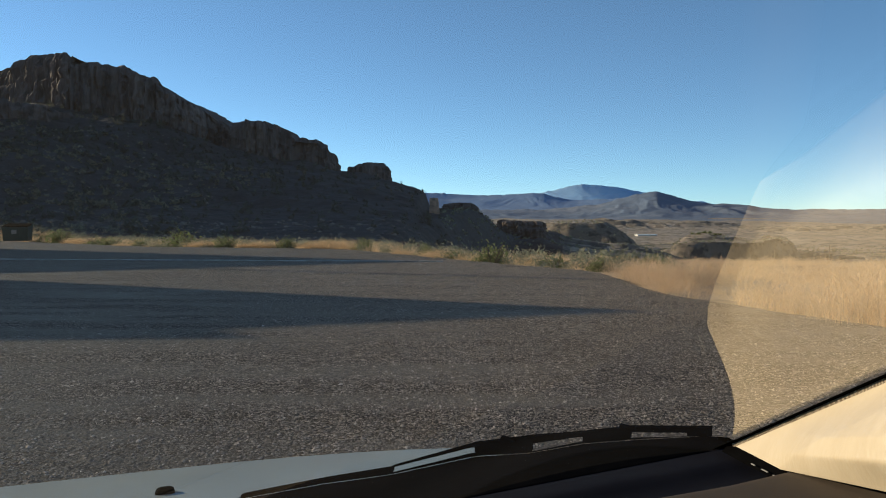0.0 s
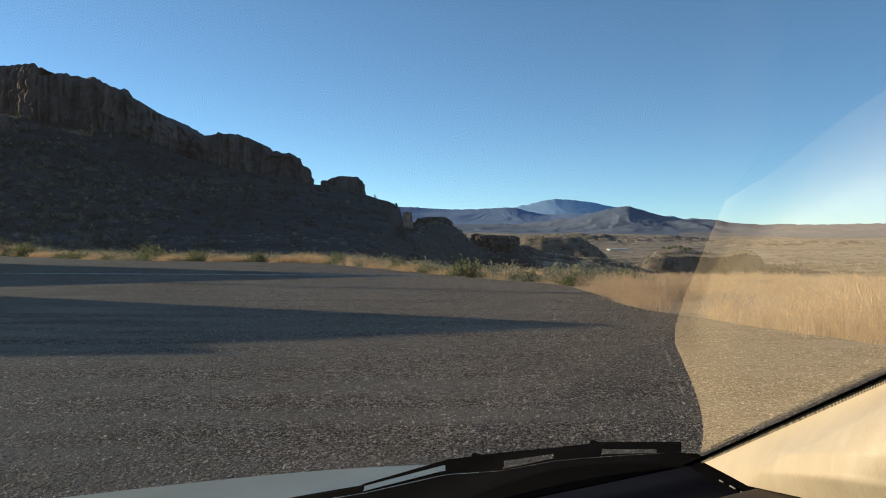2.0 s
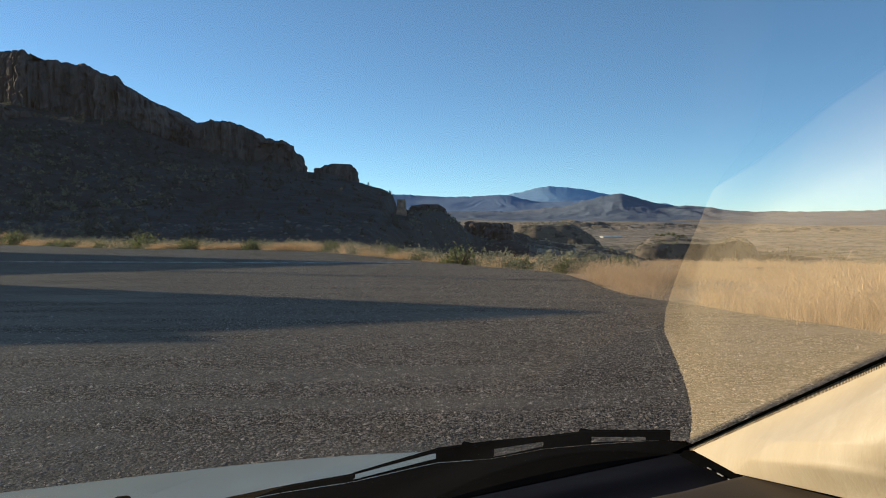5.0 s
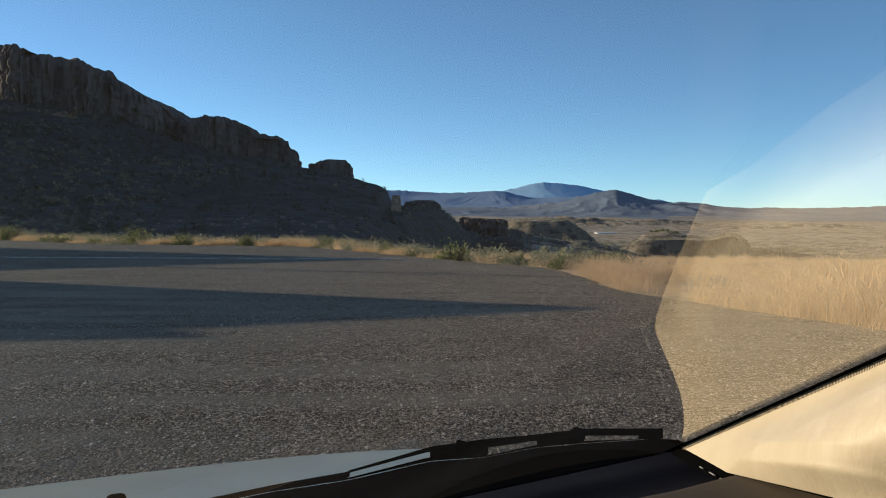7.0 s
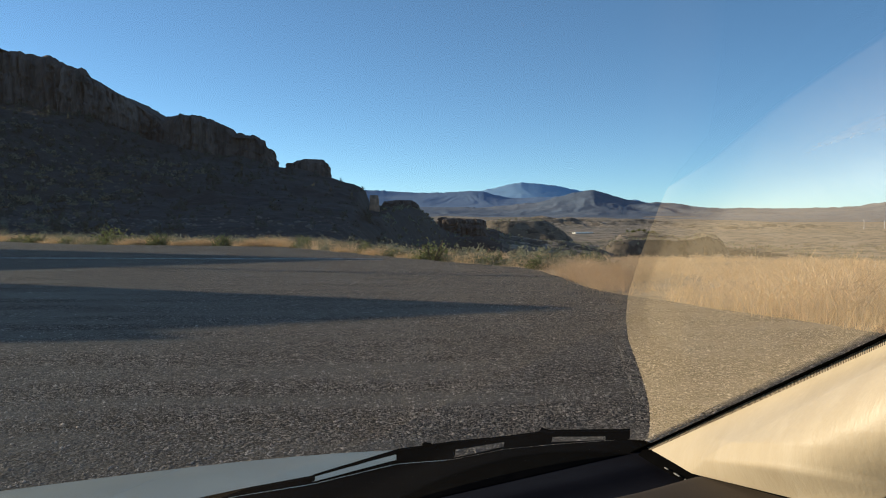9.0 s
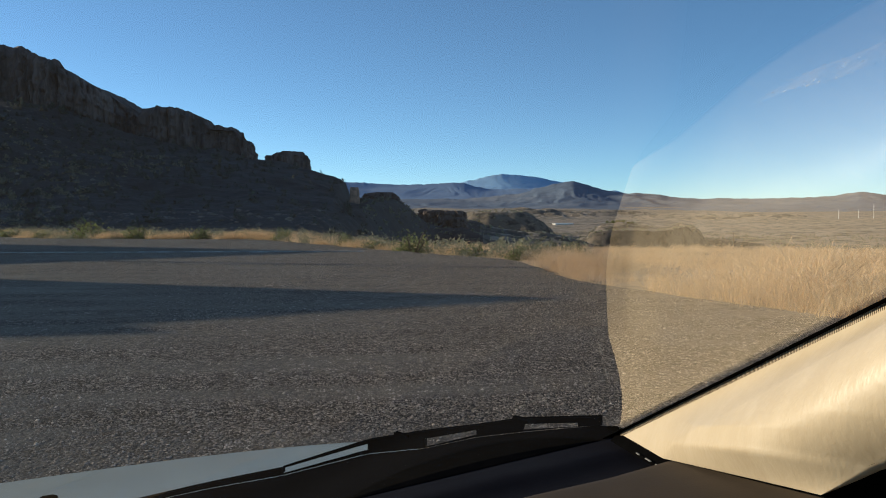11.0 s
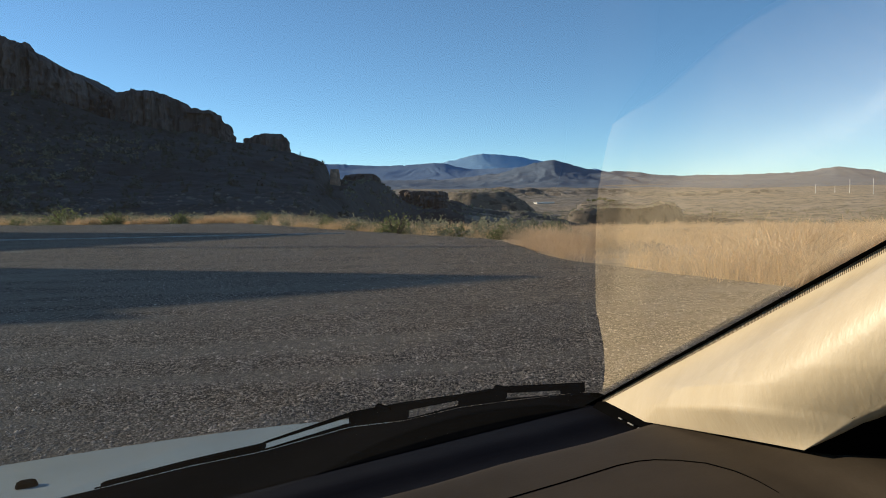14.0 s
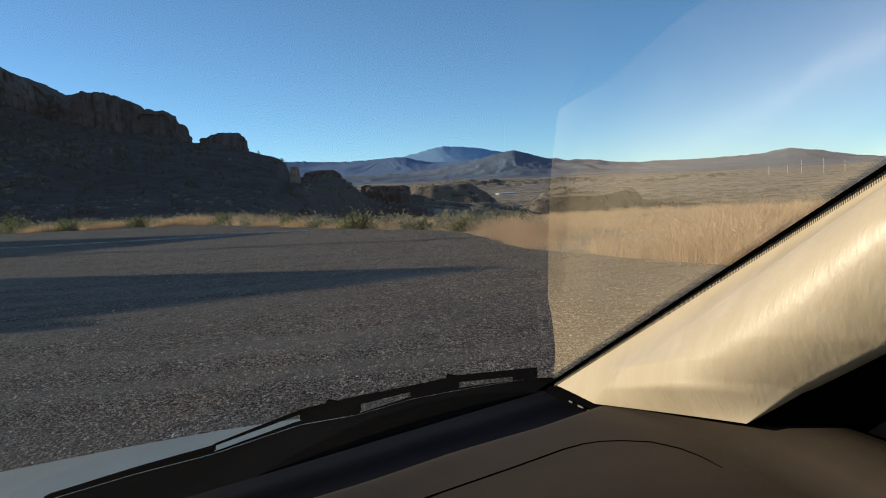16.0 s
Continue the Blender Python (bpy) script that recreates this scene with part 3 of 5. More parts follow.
# ---- caprock of the mesa ----
def cliff(name, outline, top, foot, mat, flute=0.9, column=2.4, taper=0.06, seed=0, parent=None, step=0.55, levels=16):
    """A block of columnar rock: outline in plan, top(x, y) and foot(x, y) heights."""
    pts = []
    for (x0, y0), (x1, y1) in zip(outline, outline[1:] + outline[:1]):
        n = max(2, int(math.hypot(x1 - x0, y1 - y0) / step))
        pts += [(x0 + (x1 - x0) * k / n, y0 + (y1 - y0) * k / n) for k in range(n)]
    p = np.array(pts)
    for _ in range(5):
        p = (np.roll(p, 1, 0) + 2 * p + np.roll(p, -1, 0)) / 4
    t = np.roll(p, -1, 0) - np.roll(p, 1, 0)
    nrm = np.stack([t[:, 1], -t[:, 0]], -1)
    nrm /= np.maximum(np.linalg.norm(nrm, axis=1)[:, None], 1e-6)
    area = np.sum(p[:, 0] * np.roll(p[:, 1], -1) - p[:, 1] * np.roll(p[:, 0], -1))
    if area < 0:
        nrm = -nrm
    s = np.cumsum(np.linalg.norm(np.roll(p, -1, 0) - p, axis=1))
    zt, zf = top(p[:, 0], p[:, 1]), foot(p[:, 0], p[:, 1])
    tall = np.clip((zt - zf) / 14, 0.2, 1) * min(1.0, max(0.25, np.ptp(p[:, 0]) / 60))
    # columns: rounded fronts parted by sharp cracks, each at its own depth and height
    phase = 1.9 * s / column + 1.1 * fbm(s / (3.3 * column), s * 0, 3, seed + 2)
    zt = zt + tall * (1.1 * (lattice(np.floor(phase), np.floor(phase) * 0, seed + 41) - 0.5) + 0.8 * fbm(s / 9, s * 0, 3, seed + 40) + 0.9 * fbm(s / 2.2, s * 0, 3, seed + 42)) + 0.25
    reach = 0.22 * min(np.ptp(p[:, 0]), np.ptp(p[:, 1]))
    caps = [reach * k for k in (0.12, 0.4, 1.0)]
    rows = []
    for k in range(levels + 1 + len(caps)):
        v = min(1, k / levels)
        z = zf - 3 + (zt - zf + 3) * v
        cut = phase + 0.5 * fbm(s / (2.5 * column), v * 2.5 + s * 0, 2, seed + 6)
        cell, f = np.floor(cut), cut - np.floor(cut)
        layer = np.floor(v * 2.4 + 0.9 * lattice(cell, cell * 0, seed + 12))
        bulge = np.sqrt(np.clip(1 - (2 * f - 1) ** 2, 0, 1))
        out = flute * (0.62 * (bulge - 0.8) + 1.05 * (lattice(cell, layer, seed + 13) - 0.5)) + 1.9 * flute * fbm(s / 13, s * 0 + 0.5 * v, 3, seed + 7)
        out = out - 0.40 * flute * layer - taper * (z - zf) + 0.6 * flute * fbm(s / 1.7, v * 11 + s * 0, 3, seed + 3)
        out = out - 0.9 * flute * max(0.0, (v - 0.86) / 0.14) ** 2
        q = p + nrm * out[:, None]
        if k > levels:
            q = q - nrm * caps[k - levels - 1]
            z = top(q[:, 0], q[:, 1]) + 0.35 * fbm(q[:, 0] / 4, q[:, 1] / 4, 3, seed + 5) - 0.5 * min(1.0, flute) * (k - levels)
        rows.append(np.column_stack([q, z]))
    V = np.concatenate(rows)
    n = len(p)
    F = grid_faces(len(rows), n, True)
    c = rows[-1].mean(0)
    V = np.concatenate([V, c[None]])
    base = (len(rows) - 1) * n
    cap = np.stack([base + np.arange(n), base + (np.arange(n) + 1) % n, np.full(n, len(V) - 1), np.full(n, len(V) - 1)], -1)
    faces = [tuple(q) for q in F.tolist()] + [tuple(q[:3]) for q in cap.tolist()]
    return mesh_object(name, V, faces, mat, parent)


def profile(xs, zs):
    return lambda x, y: np.interp(x, xs, zs)


def foot_line(drop=0.0):
    return lambda x, y: np.interp(x, FOOT_X, FOOT_Z) - drop


def build_mesa():
    rock = [
        ("main caprock", [(-123, 234), (-110, 240), (-95, 237), (-84, 243), (-73, 247), (-71, 300), (-120, 330), (-260, 330), (-200, 284), (-160, 259), (-146, 249), (-132, 241)],
         profile([-260, -160, -146, -132, -126, -119, -112.5, -103, -93, -85.5, -77, -72], [53, 60.2, 62.3, 61.2, 59.0, 57.8, 57.2, 54.3, 49.3, 45.0, 38.8, 36.4]), foot_line(0), 2.1, 3.4, 1),
        ("lower band", [(-111, 216), (-114, 208), (-122, 209), (-130, 205), (-146, 210), (-165, 212), (-190, 240), (-150, 244), (-125, 238), (-113, 228)], profile([-190, -150, -125, -111], [40.5, 40.0, 39.0, 36.0]), profile([-190, -111], [29, 27]), 1.3, 2.6, 9),
        ("middle caprock", [(-73, 243), (-66, 239), (-52, 242), (-38, 240), (-37.2, 252), (-40, 290), (-74, 290)],
         profile([-75, -71, -66, -58, -51.5, -50, -43, -38], [36.5, 37.2, 37.9, 37.5, 34.6, 32.2, 31.3, 28.4]), foot_line(0.5), 1.6, 2.8, 2),
        ("small caprock", [(-33, 244), (-27, 239), (-18, 240), (-17.3, 250), (-20, 268), (-34, 262)], profile([-34, -27, -20, -17], [22.2, 23.4, 23.4, 21.6]), foot_line(0.5), 0.8, 2.0, 3),
        ("east ledge", [(-0.5, 240), (5, 237), (12, 240), (12.5, 252), (0, 254)], profile([-1, 3, 11, 13], [9.4, 9.9, 9.8, 8.6]), foot_line(0.5), 0.7, 1.8, 4),
    ]
    kinds = {"main caprock": "dark brown columnar cliff with a sunlit buttress above scrub slope", "middle caprock": "dark brown columnar cliff block stepping down the mesa ridge", "lower band": "lower band of dark cliff below a narrow ledge", "small caprock": "small flat-topped dark rock butte on the ridge", "east ledge": "low dark rock ledge at the end of the ridge"}
    for key, outline, top, foot, flute, column, seed in rock:
        tagged(cliff("mesa_cliff", outline, top, foot, M_ROCK, flute, column, seed=seed), kinds[key], "cliff", "mesa cliffs", kind="structure")
    tagged(cliff("rock_spire", [(-3.82, 184.0), (-0.97, 184.0), (-0.89, 186.4), (-3.7, 186.4)], profile([-5, 0], [9.3, 9.1]), profile([-5, 0], [4.9, 4.6]), M_SPIRE, 0.2, 1.6, 0.02, 5, step=0.2), "slender rock spire standing free on the ridge, coloured as if sunlit", "rock spire", kind="structure")
    tagged(cliff("far_ledge", [(25, 332), (34, 326), (47.5, 330), (47, 344), (26, 346)], profile([24, 30, 48], [5.6, 5.0, 4.4]), profile([24, 48], [0.5, -2]), M_ROCK, 1.7, 3.6, 0.06, 6), "low dark cliff band with lit faces beyond the ridge", "cliff", "mesa cliffs", kind="structure")
    tagged(cliff("far_ledge", [(30, 282), (36, 278), (40.5, 281), (40, 290), (31, 291)], profile([29, 34, 41], [0.9, 1.7, 1.2]), profile([29, 41], [-3.5, -5]), M_ROCK, 1.3, 3.0, 0.07, 8), "small broken dark cliff below the ridge", "cliff", "mesa cliffs", kind="structure")


build_mesa()


# ---- distant mountains ----
def mountain_range(name, dist, deep, az, tan, base_tan, mat, label, seed, spur=0.5, size=420.0, step=0.06):
    """A range seen along its skyline: slopes fall away from the crest to both sides, cut into spurs and gullies."""
    a = np.arange(az[0], az[-1], step)
    crest = np.interp(a, az, tan)
    k = np.hanning(15)[1:-1]
    crest = np.convolve(np.pad(crest, 6, mode="edge"), k / k.sum(), "valid")
    teeth = 0.0013 * fbm(a * 1.7, a * 0, 4, seed, 0.6)
    s = np.concatenate([np.linspace(-0.3, -0.04, 6), np.linspace(0, 1, 48)])
    A, S = np.meshgrid(np.radians(a), s, indexing="ij")
    C = crest[:, None] + teeth[:, None] * np.exp(-np.abs(S) * 22)
    R = dist - deep * S
    X, Y = R * np.sin(A), R * np.cos(A)
    zc, zb = C * dist, base_tan * dist
    warp = 0.5 * fbm(X / size, Y / size, 3, seed + 3)
    cut = ridged(X / size + warp, Y / (1.7 * size) + warp, 5, seed + 4) - 0.62
    fall = np.clip(1 - np.abs(S), 0, 1) ** 1.7
    Z = 1.55 + zb + np.maximum(zc - zb, 4) * fall * (1 + spur * cut * 1.9 * smooth(0.0, 0.35, np.abs(S)))
    Z = Z + fbm(X / (0.4 * size), Y / (0.4 * size), 3, seed + 9) * 0.06 * spur * (zc - zb) * smooth(0.02, 0.3, np.abs(S))
    Z = np.where(S > 0.95, Z - 30 * (S - 0.95) / 0.05, Z)
    ob = mesh_object(name, np.stack([X, Y, Z], -1), grid_faces(len(a), len(s))[:, ::-1].copy(), mat, smooth=True)
    tagged(ob, label, "mountains", kind="structure")


mountain_range("mountain_range", 4900, 500, [3, 5.9, 7.6, 8.94, 10.2, 10.9, 12.5, 13.8, 14.3, 16, 18, 19.2, 19.5, 19.66, 19.85, 20.2, 22, 24], [0.035, 0.044, 0.0478, 0.0537, 0.0585, 0.0596, 0.0575, 0.0543, 0.0525, 0.046, 0.040, 0.033, 0.0355, 0.0362, 0.035, 0.032, 0.026, 0.018], 0.02, M_FAR, "mountain peak on the horizon, tinted blue for haze", 31, 0.16, 380.0)
mountain_range("mountain_range", 4400, 700, [-14, -2, 0.5, 2.7, 4.4, 5.9, 7.2, 8.0, 8.7, 9.6, 10.6, 12.5, 14, 15.2, 17, 19.5, 23], [0.05, 0.0507, 0.0478, 0.0459, 0.0463, 0.0472, 0.0484, 0.0470, 0.0440, 0.0400, 0.0385, 0.0395, 0.0405, 0.041, 0.039, 0.033, 0.022], 0.018, M_MIDRANGE, "mountain ridge below the far peak, tinted blue for haze", 37, 0.22, 460.0)
mountain_range("mountain_range", 3600, 1150, [-12, 2, 8, 10, 12.2, 13.8, 15.4, 16.4, 17.4, 19, 20.5, 21.3, 23, 23.6, 25.9, 27, 28.8, 31.6, 33, 34.6, 36.2, 37.2, 38.5, 40, 42, 50, 62], [0.022, 0.026, 0.026, 0.029, 0.0325, 0.040, 0.0465, 0.0497, 0.0445, 0.035, 0.0312, 0.0316, 0.0292, 0.0262, 0.0228, 0.024, 0.0222, 0.0220, 0.0232, 0.0238, 0.0285, 0.0262, 0.0225, 0.0165, 0.011, 0.011, 0.01], 0.006, M_MOUNT, "rounded desert hills below the mountains, tinted blue-grey for haze", 47, 0.54, 330.0)


# ---- plants ----
BUSHES = [(2.3, 33.4, 2.4, 1.5), (-23.4, 64.6, 4.2, 2.3), (-42.5, 80.2, 4.2, 2.3), (-18.3, 60.6, 2.8, 1.5), (-12.6, 57.6, 2.4, 1.4), (-1.2, 42.6, 1.7, 1.2), (4.6, 30.6, 1.7, 0.9), (7.0, 31, 1.5, 0.9), (-32, 69.5, 3.0, 1.5), (-47.5, 86, 3.0, 1.6), (5.9, 27.8, 1.3, 0.75), (-6.0, 53.2, 2.0, 1.3), (9.6, 33, 1.9, 0.9), (-36, 74.5, 2.6, 1.2), (-28.0, 66.6, 2.2, 1.2), (0.6, 37.6, 1.5, 0.9)]


def clear(x, y):
    """No grass right in front of the bushes."""
    free = np.ones(np.shape(x), bool)
    for bx, by, w, h in BUSHES:
        free &= np.hypot(x - bx, (y - by + 0.8) * 0.6) > w * 0.55
    return free


def build_plants():
    # tall golden grass beyond the edge of the lot
    n = 26000
    x, y = rng.uniform(2, 34, n), rng.uniform(6, 62, n)
    keep = ~in_lot(x, y) & clear(x, y) & (x < 12 + y * 0.75) & (rng.uniform(size=n) < np.clip(1.25 - (y - 12) / 55, 0.25, 1)) & (vnoise(x / 1.5, y / 1.5, 5) > 0.22)
    x, y = x[keep], y[keep]
    pts = np.column_stack([x, y, np.where(in_lot(x, y), 0, terrain(x, y)) - 0.03])
    scatter("tall_grass", pts, rng.uniform(0.26, 0.56, len(x)) * (0.30 + 1.45 * vnoise(x / 1.5, y / 1.5, 6)) * np.interp(y, [8, 20, 26, 40], [1.2, 1.0, 0.62, 0.6]), tuft_shape(30, 0.5, 0.0055, 1, 0.42, 0.009), M_GRASS, "tall dry golden grass along the gravel edge", "grass")
    # low grass strip along the far edge
    d = LOT_PATH
    sel = d[(d[:, 1] > 29) & (d[:, 0] > -100) & (d[:, 0] < 4)]
    k = rng.integers(0, len(sel), 20000)
    off = rng.exponential(1.9, 20000)
    x, y = sel[k, 0] + off * 0.35 + rng.normal(0, 0.3, 20000), sel[k, 1] + off + rng.normal(0, 0.2, 20000)
    keep = ~in_lot(x, y) & (vnoise(x / 3.2, y / 3.2, 15) > 0.30) & clear(x, y)
    x, y = x[keep], y[keep]
    pts = np.column_stack([x, y, terrain(x, y) - 0.02])
    scatter("verge_grass", pts, rng.uniform(0.26, 0.6, len(x)) * (0.45 + 0.9 * vnoise(x / 3, y / 3, 18)) * np.interp(y, [40, 90], [1.0, 1.35]), tuft_shape(14, 0.6, 0.028, 2, 0.6), M_STRAW, "low dry straw-coloured grass along the far verge", "grass")
    # scattered taller tufts where the verge curves away
    n = 1500
    k = rng.integers(0, len(sel), n)
    off = rng.exponential(2.0, n) + 0.2
    x, y = sel[k, 0] + off * 0.7, sel[k, 1] + off
    keep = ~in_lot(x, y) & (y < 60) & (vnoise(x / 1.7, y / 1.7, 19) > 0.55) & clear(x, y)
    x, y = x[keep], y[keep]
    scatter("grass_tufts", np.column_stack([x, y, terrain(x, y) - 0.02]), rng.uniform(0.35, 0.7, len(x)), tuft_shape(26, 0.5, 0.02, 4, 0.5), M_GRASS, "taller dry grass tufts at the curve of the verge", "grass")
    # sagebrush behind the verge
    n = 12000
    x, y = rng.uniform(-95, 9, n), rng.uniform(26, 106, n)
    edge = np.interp(x, [-140, -55, -26, -8, -1.6, 3, 6, 24], [104, 92, 62.5, 54.5, 41, 30.3, 26, 22])
    dy = y - edge
    keep = (dy > 0.7) & (dy < 34) & (rng.uniform(size=n) < np.exp(-dy / 11)) & ~in_lot(x, y)
    x, y = x[keep], y[keep]
    pts = np.column_stack([x, y, terrain(x, y) - 0.03])
    scatter("sagebrush", pts, rng.uniform(0.7, 1.7, len(x)), bush_shape(130, 0.066, 3), M_SAGE, "grey-green sagebrush behind the dry verge", "sagebrush")
    # scrub on the mesa slope
    n = 8000
    x, y = rng.uniform(-190, 32, n), rng.uniform(98, 238, n)
    keep = (rng.uniform(size=n) < np.clip(0.2 + 0.8 * vnoise(x / 14, y / 14, 33), 0, 1) * np.interp(x, [-190, -95, -40, -25, 30], [1, 0.9, 0.4, 0.15, 0.15]))
    x, y = x[keep], y[keep]
    pts = np.column_stack([x, y, terrain(x, y) - 0.05])
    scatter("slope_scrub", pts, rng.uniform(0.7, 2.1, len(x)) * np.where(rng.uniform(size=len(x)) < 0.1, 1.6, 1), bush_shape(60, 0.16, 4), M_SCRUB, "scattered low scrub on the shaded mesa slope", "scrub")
    n = 4200
    x, y = rng.uniform(-175, -45, n), rng.uniform(100, 205, n)
    keep = rng.uniform(size=n) < vnoise(x / 11, y / 11, 36) * np.interp(x, [-120, -45], [1.0, 0.35])
    x, y = x[keep], y[keep]
    pts = np.column_stack([x, y, terrain(x, y) - 0.05])
    scatter("dry_brush", pts, rng.uniform(0.7, 2.0, len(x)), bush_shape(90, 0.15, 8), M_DRYBRUSH, "pale dry brush on the lower mesa slope", "brush")
    # scrub over the near valley
    n = 9500
    a, r = np.radians(rng.uniform(0, 48, n)), rng.uniform(45, 760, n)
    keep = (a < radians(17)) | (r > 170)
    a, r = a[keep], r[keep]
    x, y = r * np.sin(a), r * np.cos(a)
    pts = np.column_stack([x, y, terrain(x, y) - 0.05])
    scatter("valley_scrub", pts, rng.uniform(0.6, 1.7, len(x)) * np.interp(y, [100, 600], [1.0, 1.5]), bush_shape(26, 0.24, 6), M_SAGE, "sparse scrub on the valley slope", "scrub")
    # pale rocks at the foot of the slope and on the talus
    n = 3000
    foot = rng.uniform(size=n) < 0.4
    x = np.where(foot, rng.uniform(-130, 0, n), -165 + 120 * rng.uniform(size=n) ** 1.5)
    y = np.where(foot, rng.uniform(96, 118, n), rng.uniform(104, 222, n))
    pts = np.column_stack([x, y, terrain(x, y)])
    scatter("slope_rocks", pts, np.minimum(rng.gamma(1.6, 0.25, n) + 0.12, 1.3), stone_shape(3), M_PALE_ROCK, "pale broken rocks scattered at the foot of the slope", "rocks")


build_plants()


def creosote(seed, leaves=900):
    top = new("creosote_bush")
    r = np.random.default_rng(seed)
    bm = bmesh.new()
    for k in range(11):
        a, l = r.uniform(0, 6.28), r.uniform(0.5, 0.8)
        add_tube(bm, (0, 0, -0.03), (0.45 * l * math.cos(a), 0.45 * l * math.sin(a), 0.75 * l), 0.018, 0.005, 5)
    part("stem", bm, M_TWIG, top)
    v, f = bush_shape(leaves, 0.055, seed)
    mesh_object("leaves", v, f, M_CREOSOTE, top)
    return top


def build_bushes():
    protos = [creosote(11), creosote(12), creosote(13)]
    spots = BUSHES
    for k, (x, y, w, h) in enumerate(spots):
        p = protos[k % 3]
        z = float(terrain(x, y)) - 0.03
        m = pose(x, y, z, 0, 0, 57 * k) @ Matrix.Diagonal((w, w * 0.9, h * 1.3, 1))
        ob = p if k < 3 else copy_thing(p, m)
        ob.matrix_basis = m
        tagged(ob, "leafy green creosote bush growing behind the dry grass verge", "bush", "bushes along the verge")


build_bushes()


# ---- the parked car, seen from its front seat ----
CAR_YAW = radians(20.0)
CR, CF = Vector((math.cos(CAR_YAW), math.sin(CAR_YAW), 0)), Vector((-math.sin(CAR_YAW), math.cos(CAR_YAW), 0))
MID = -0.27


def at(lat, fwd, z):
    """A place in the car: metres right of its middle, ahead of the seat, above the ground."""
    return CR * (lat + MID) + CF * fwd + Vector((0, 0, z))


car = new("car")
tagged(car, "white parked car with beige interior, seen from its front seat", "car")

CORNER = Vector((0.297, 0.734, 1.328))
PILLAR = Vector((0.165, -0.860, 0.483)).normalized()
PANE_N = Vector((-0.092, 0.474, 0.876)).normalized()
PANE_E = PILLAR.cross(PANE_N).normalized()
if PANE_E.x > 0:
    PANE_E = -PANE_E
PANE_N = PILLAR.cross(PANE_E).normalized()
if PANE_N.z < 0:
    PANE_N = -PANE_N
PANE_0 = CORNER + PANE_N * 0.0016


def pane_at(u, v):
    """Point and outward normal of the windshield: u metres from the pillar, v metres up along it."""
    k, lim = 0.85, 0.30
    uu = max(-0.05, min(u, lim))
    a, b = math.sin(k * uu) / k, -(1 - math.cos(k * uu)) / k
    th = k * uu
    if u > lim:
        k2 = -0.22
        w = u - lim
        a += math.cos(th) * w
        b -= math.sin(th) * w + 0.5 * k2 * w * w
        th += k2 * w
    if u < -0.05:
        a += (u + 0.05)
    return PANE_0 + PANE_E * a + PANE_N * b + PILLAR * v, PANE_N * math.cos(th) + PANE_E * math.sin(th)


def sheet(name, fn, nu, nv, mat, parent, label="", smooth=True, flip=False):
    V = [tuple(fn(i / (nu - 1), j / (nv - 1))) for i in range(nu) for j in range(nv)]
    F = grid_faces(nu, nv)
    if flip:
        F = F[:, ::-1].copy()
    return mesh_object(name, V, F, mat, parent, label, smooth)


def build_windshield():
    pane = sheet("windshield", lambda s, t: pane_at(-0.004 + 1.5 * s, -0.10 + 1.15 * t)[0], 90, 24, M_GLASS, car, "clear curved windshield mirroring the sunlit pillar")
    pane.visible_shadow = False
    # dark printed band down the side of the pane and the rubber in the gap
    sheet("rubber_seal", lambda s, t: CORNER + PILLAR * (-0.02 + 1.05 * t) + (PANE_N * (0.0015 - 0.0030 * s) + PANE_E * (0.0005 - 0.0005 * s) if s <= 0.5 else Vector((0.045, 0.012, -0.012)) * (s - 0.5) * 2), 5, 40, M_BLACK, car, "black rubber strip between glass and pillar")


def pillar_edge(v):
    return CORNER + PILLAR * v


TRIM_D, TRIM_R = Vector((0.300, 0.620, 1.338)), Vector((0.319, 0.423, 1.380))


def pillar_rear(v):
    """The rear edge of the trim, from the dash upwards."""
    k = [0, 0.045, 0.12, 0.25, 0.36, 1.0]
    return Vector((float(np.interp(v, k, [0.319, 0.329, 0.342, 0.37, 0.40, 0.47])), float(np.interp(v, k, [0.423, 0.392, 0.335, 0.24, 0.16, -0.24])), float(np.interp(v, k, [1.380, 1.410, 1.449, 1.53, 1.60, 1.83]))))


INWARD = Vector((-0.956, -0.02, 0.294))


def trim_at(s, v):
    foot = CORNER.lerp(TRIM_D, s / 0.45) if s < 0.45 else TRIM_D.lerp(TRIM_R, (s - 0.45) / 0.55)
    w = s * s * (3 - 2 * s) * 0.4 + 0.6 * s
    p = foot + (pillar_edge(v) - CORNER) * (1 - w) + (pillar_rear(v) - TRIM_R) * w
    swell = math.sin(math.pi * s) ** 2 * min(1, v / 0.10 + 0.15)
    return p + INWARD * (0.011 * swell + 0.30 * s ** 4 * (1 - s) * min(1, v / 0.05 + 0.3))


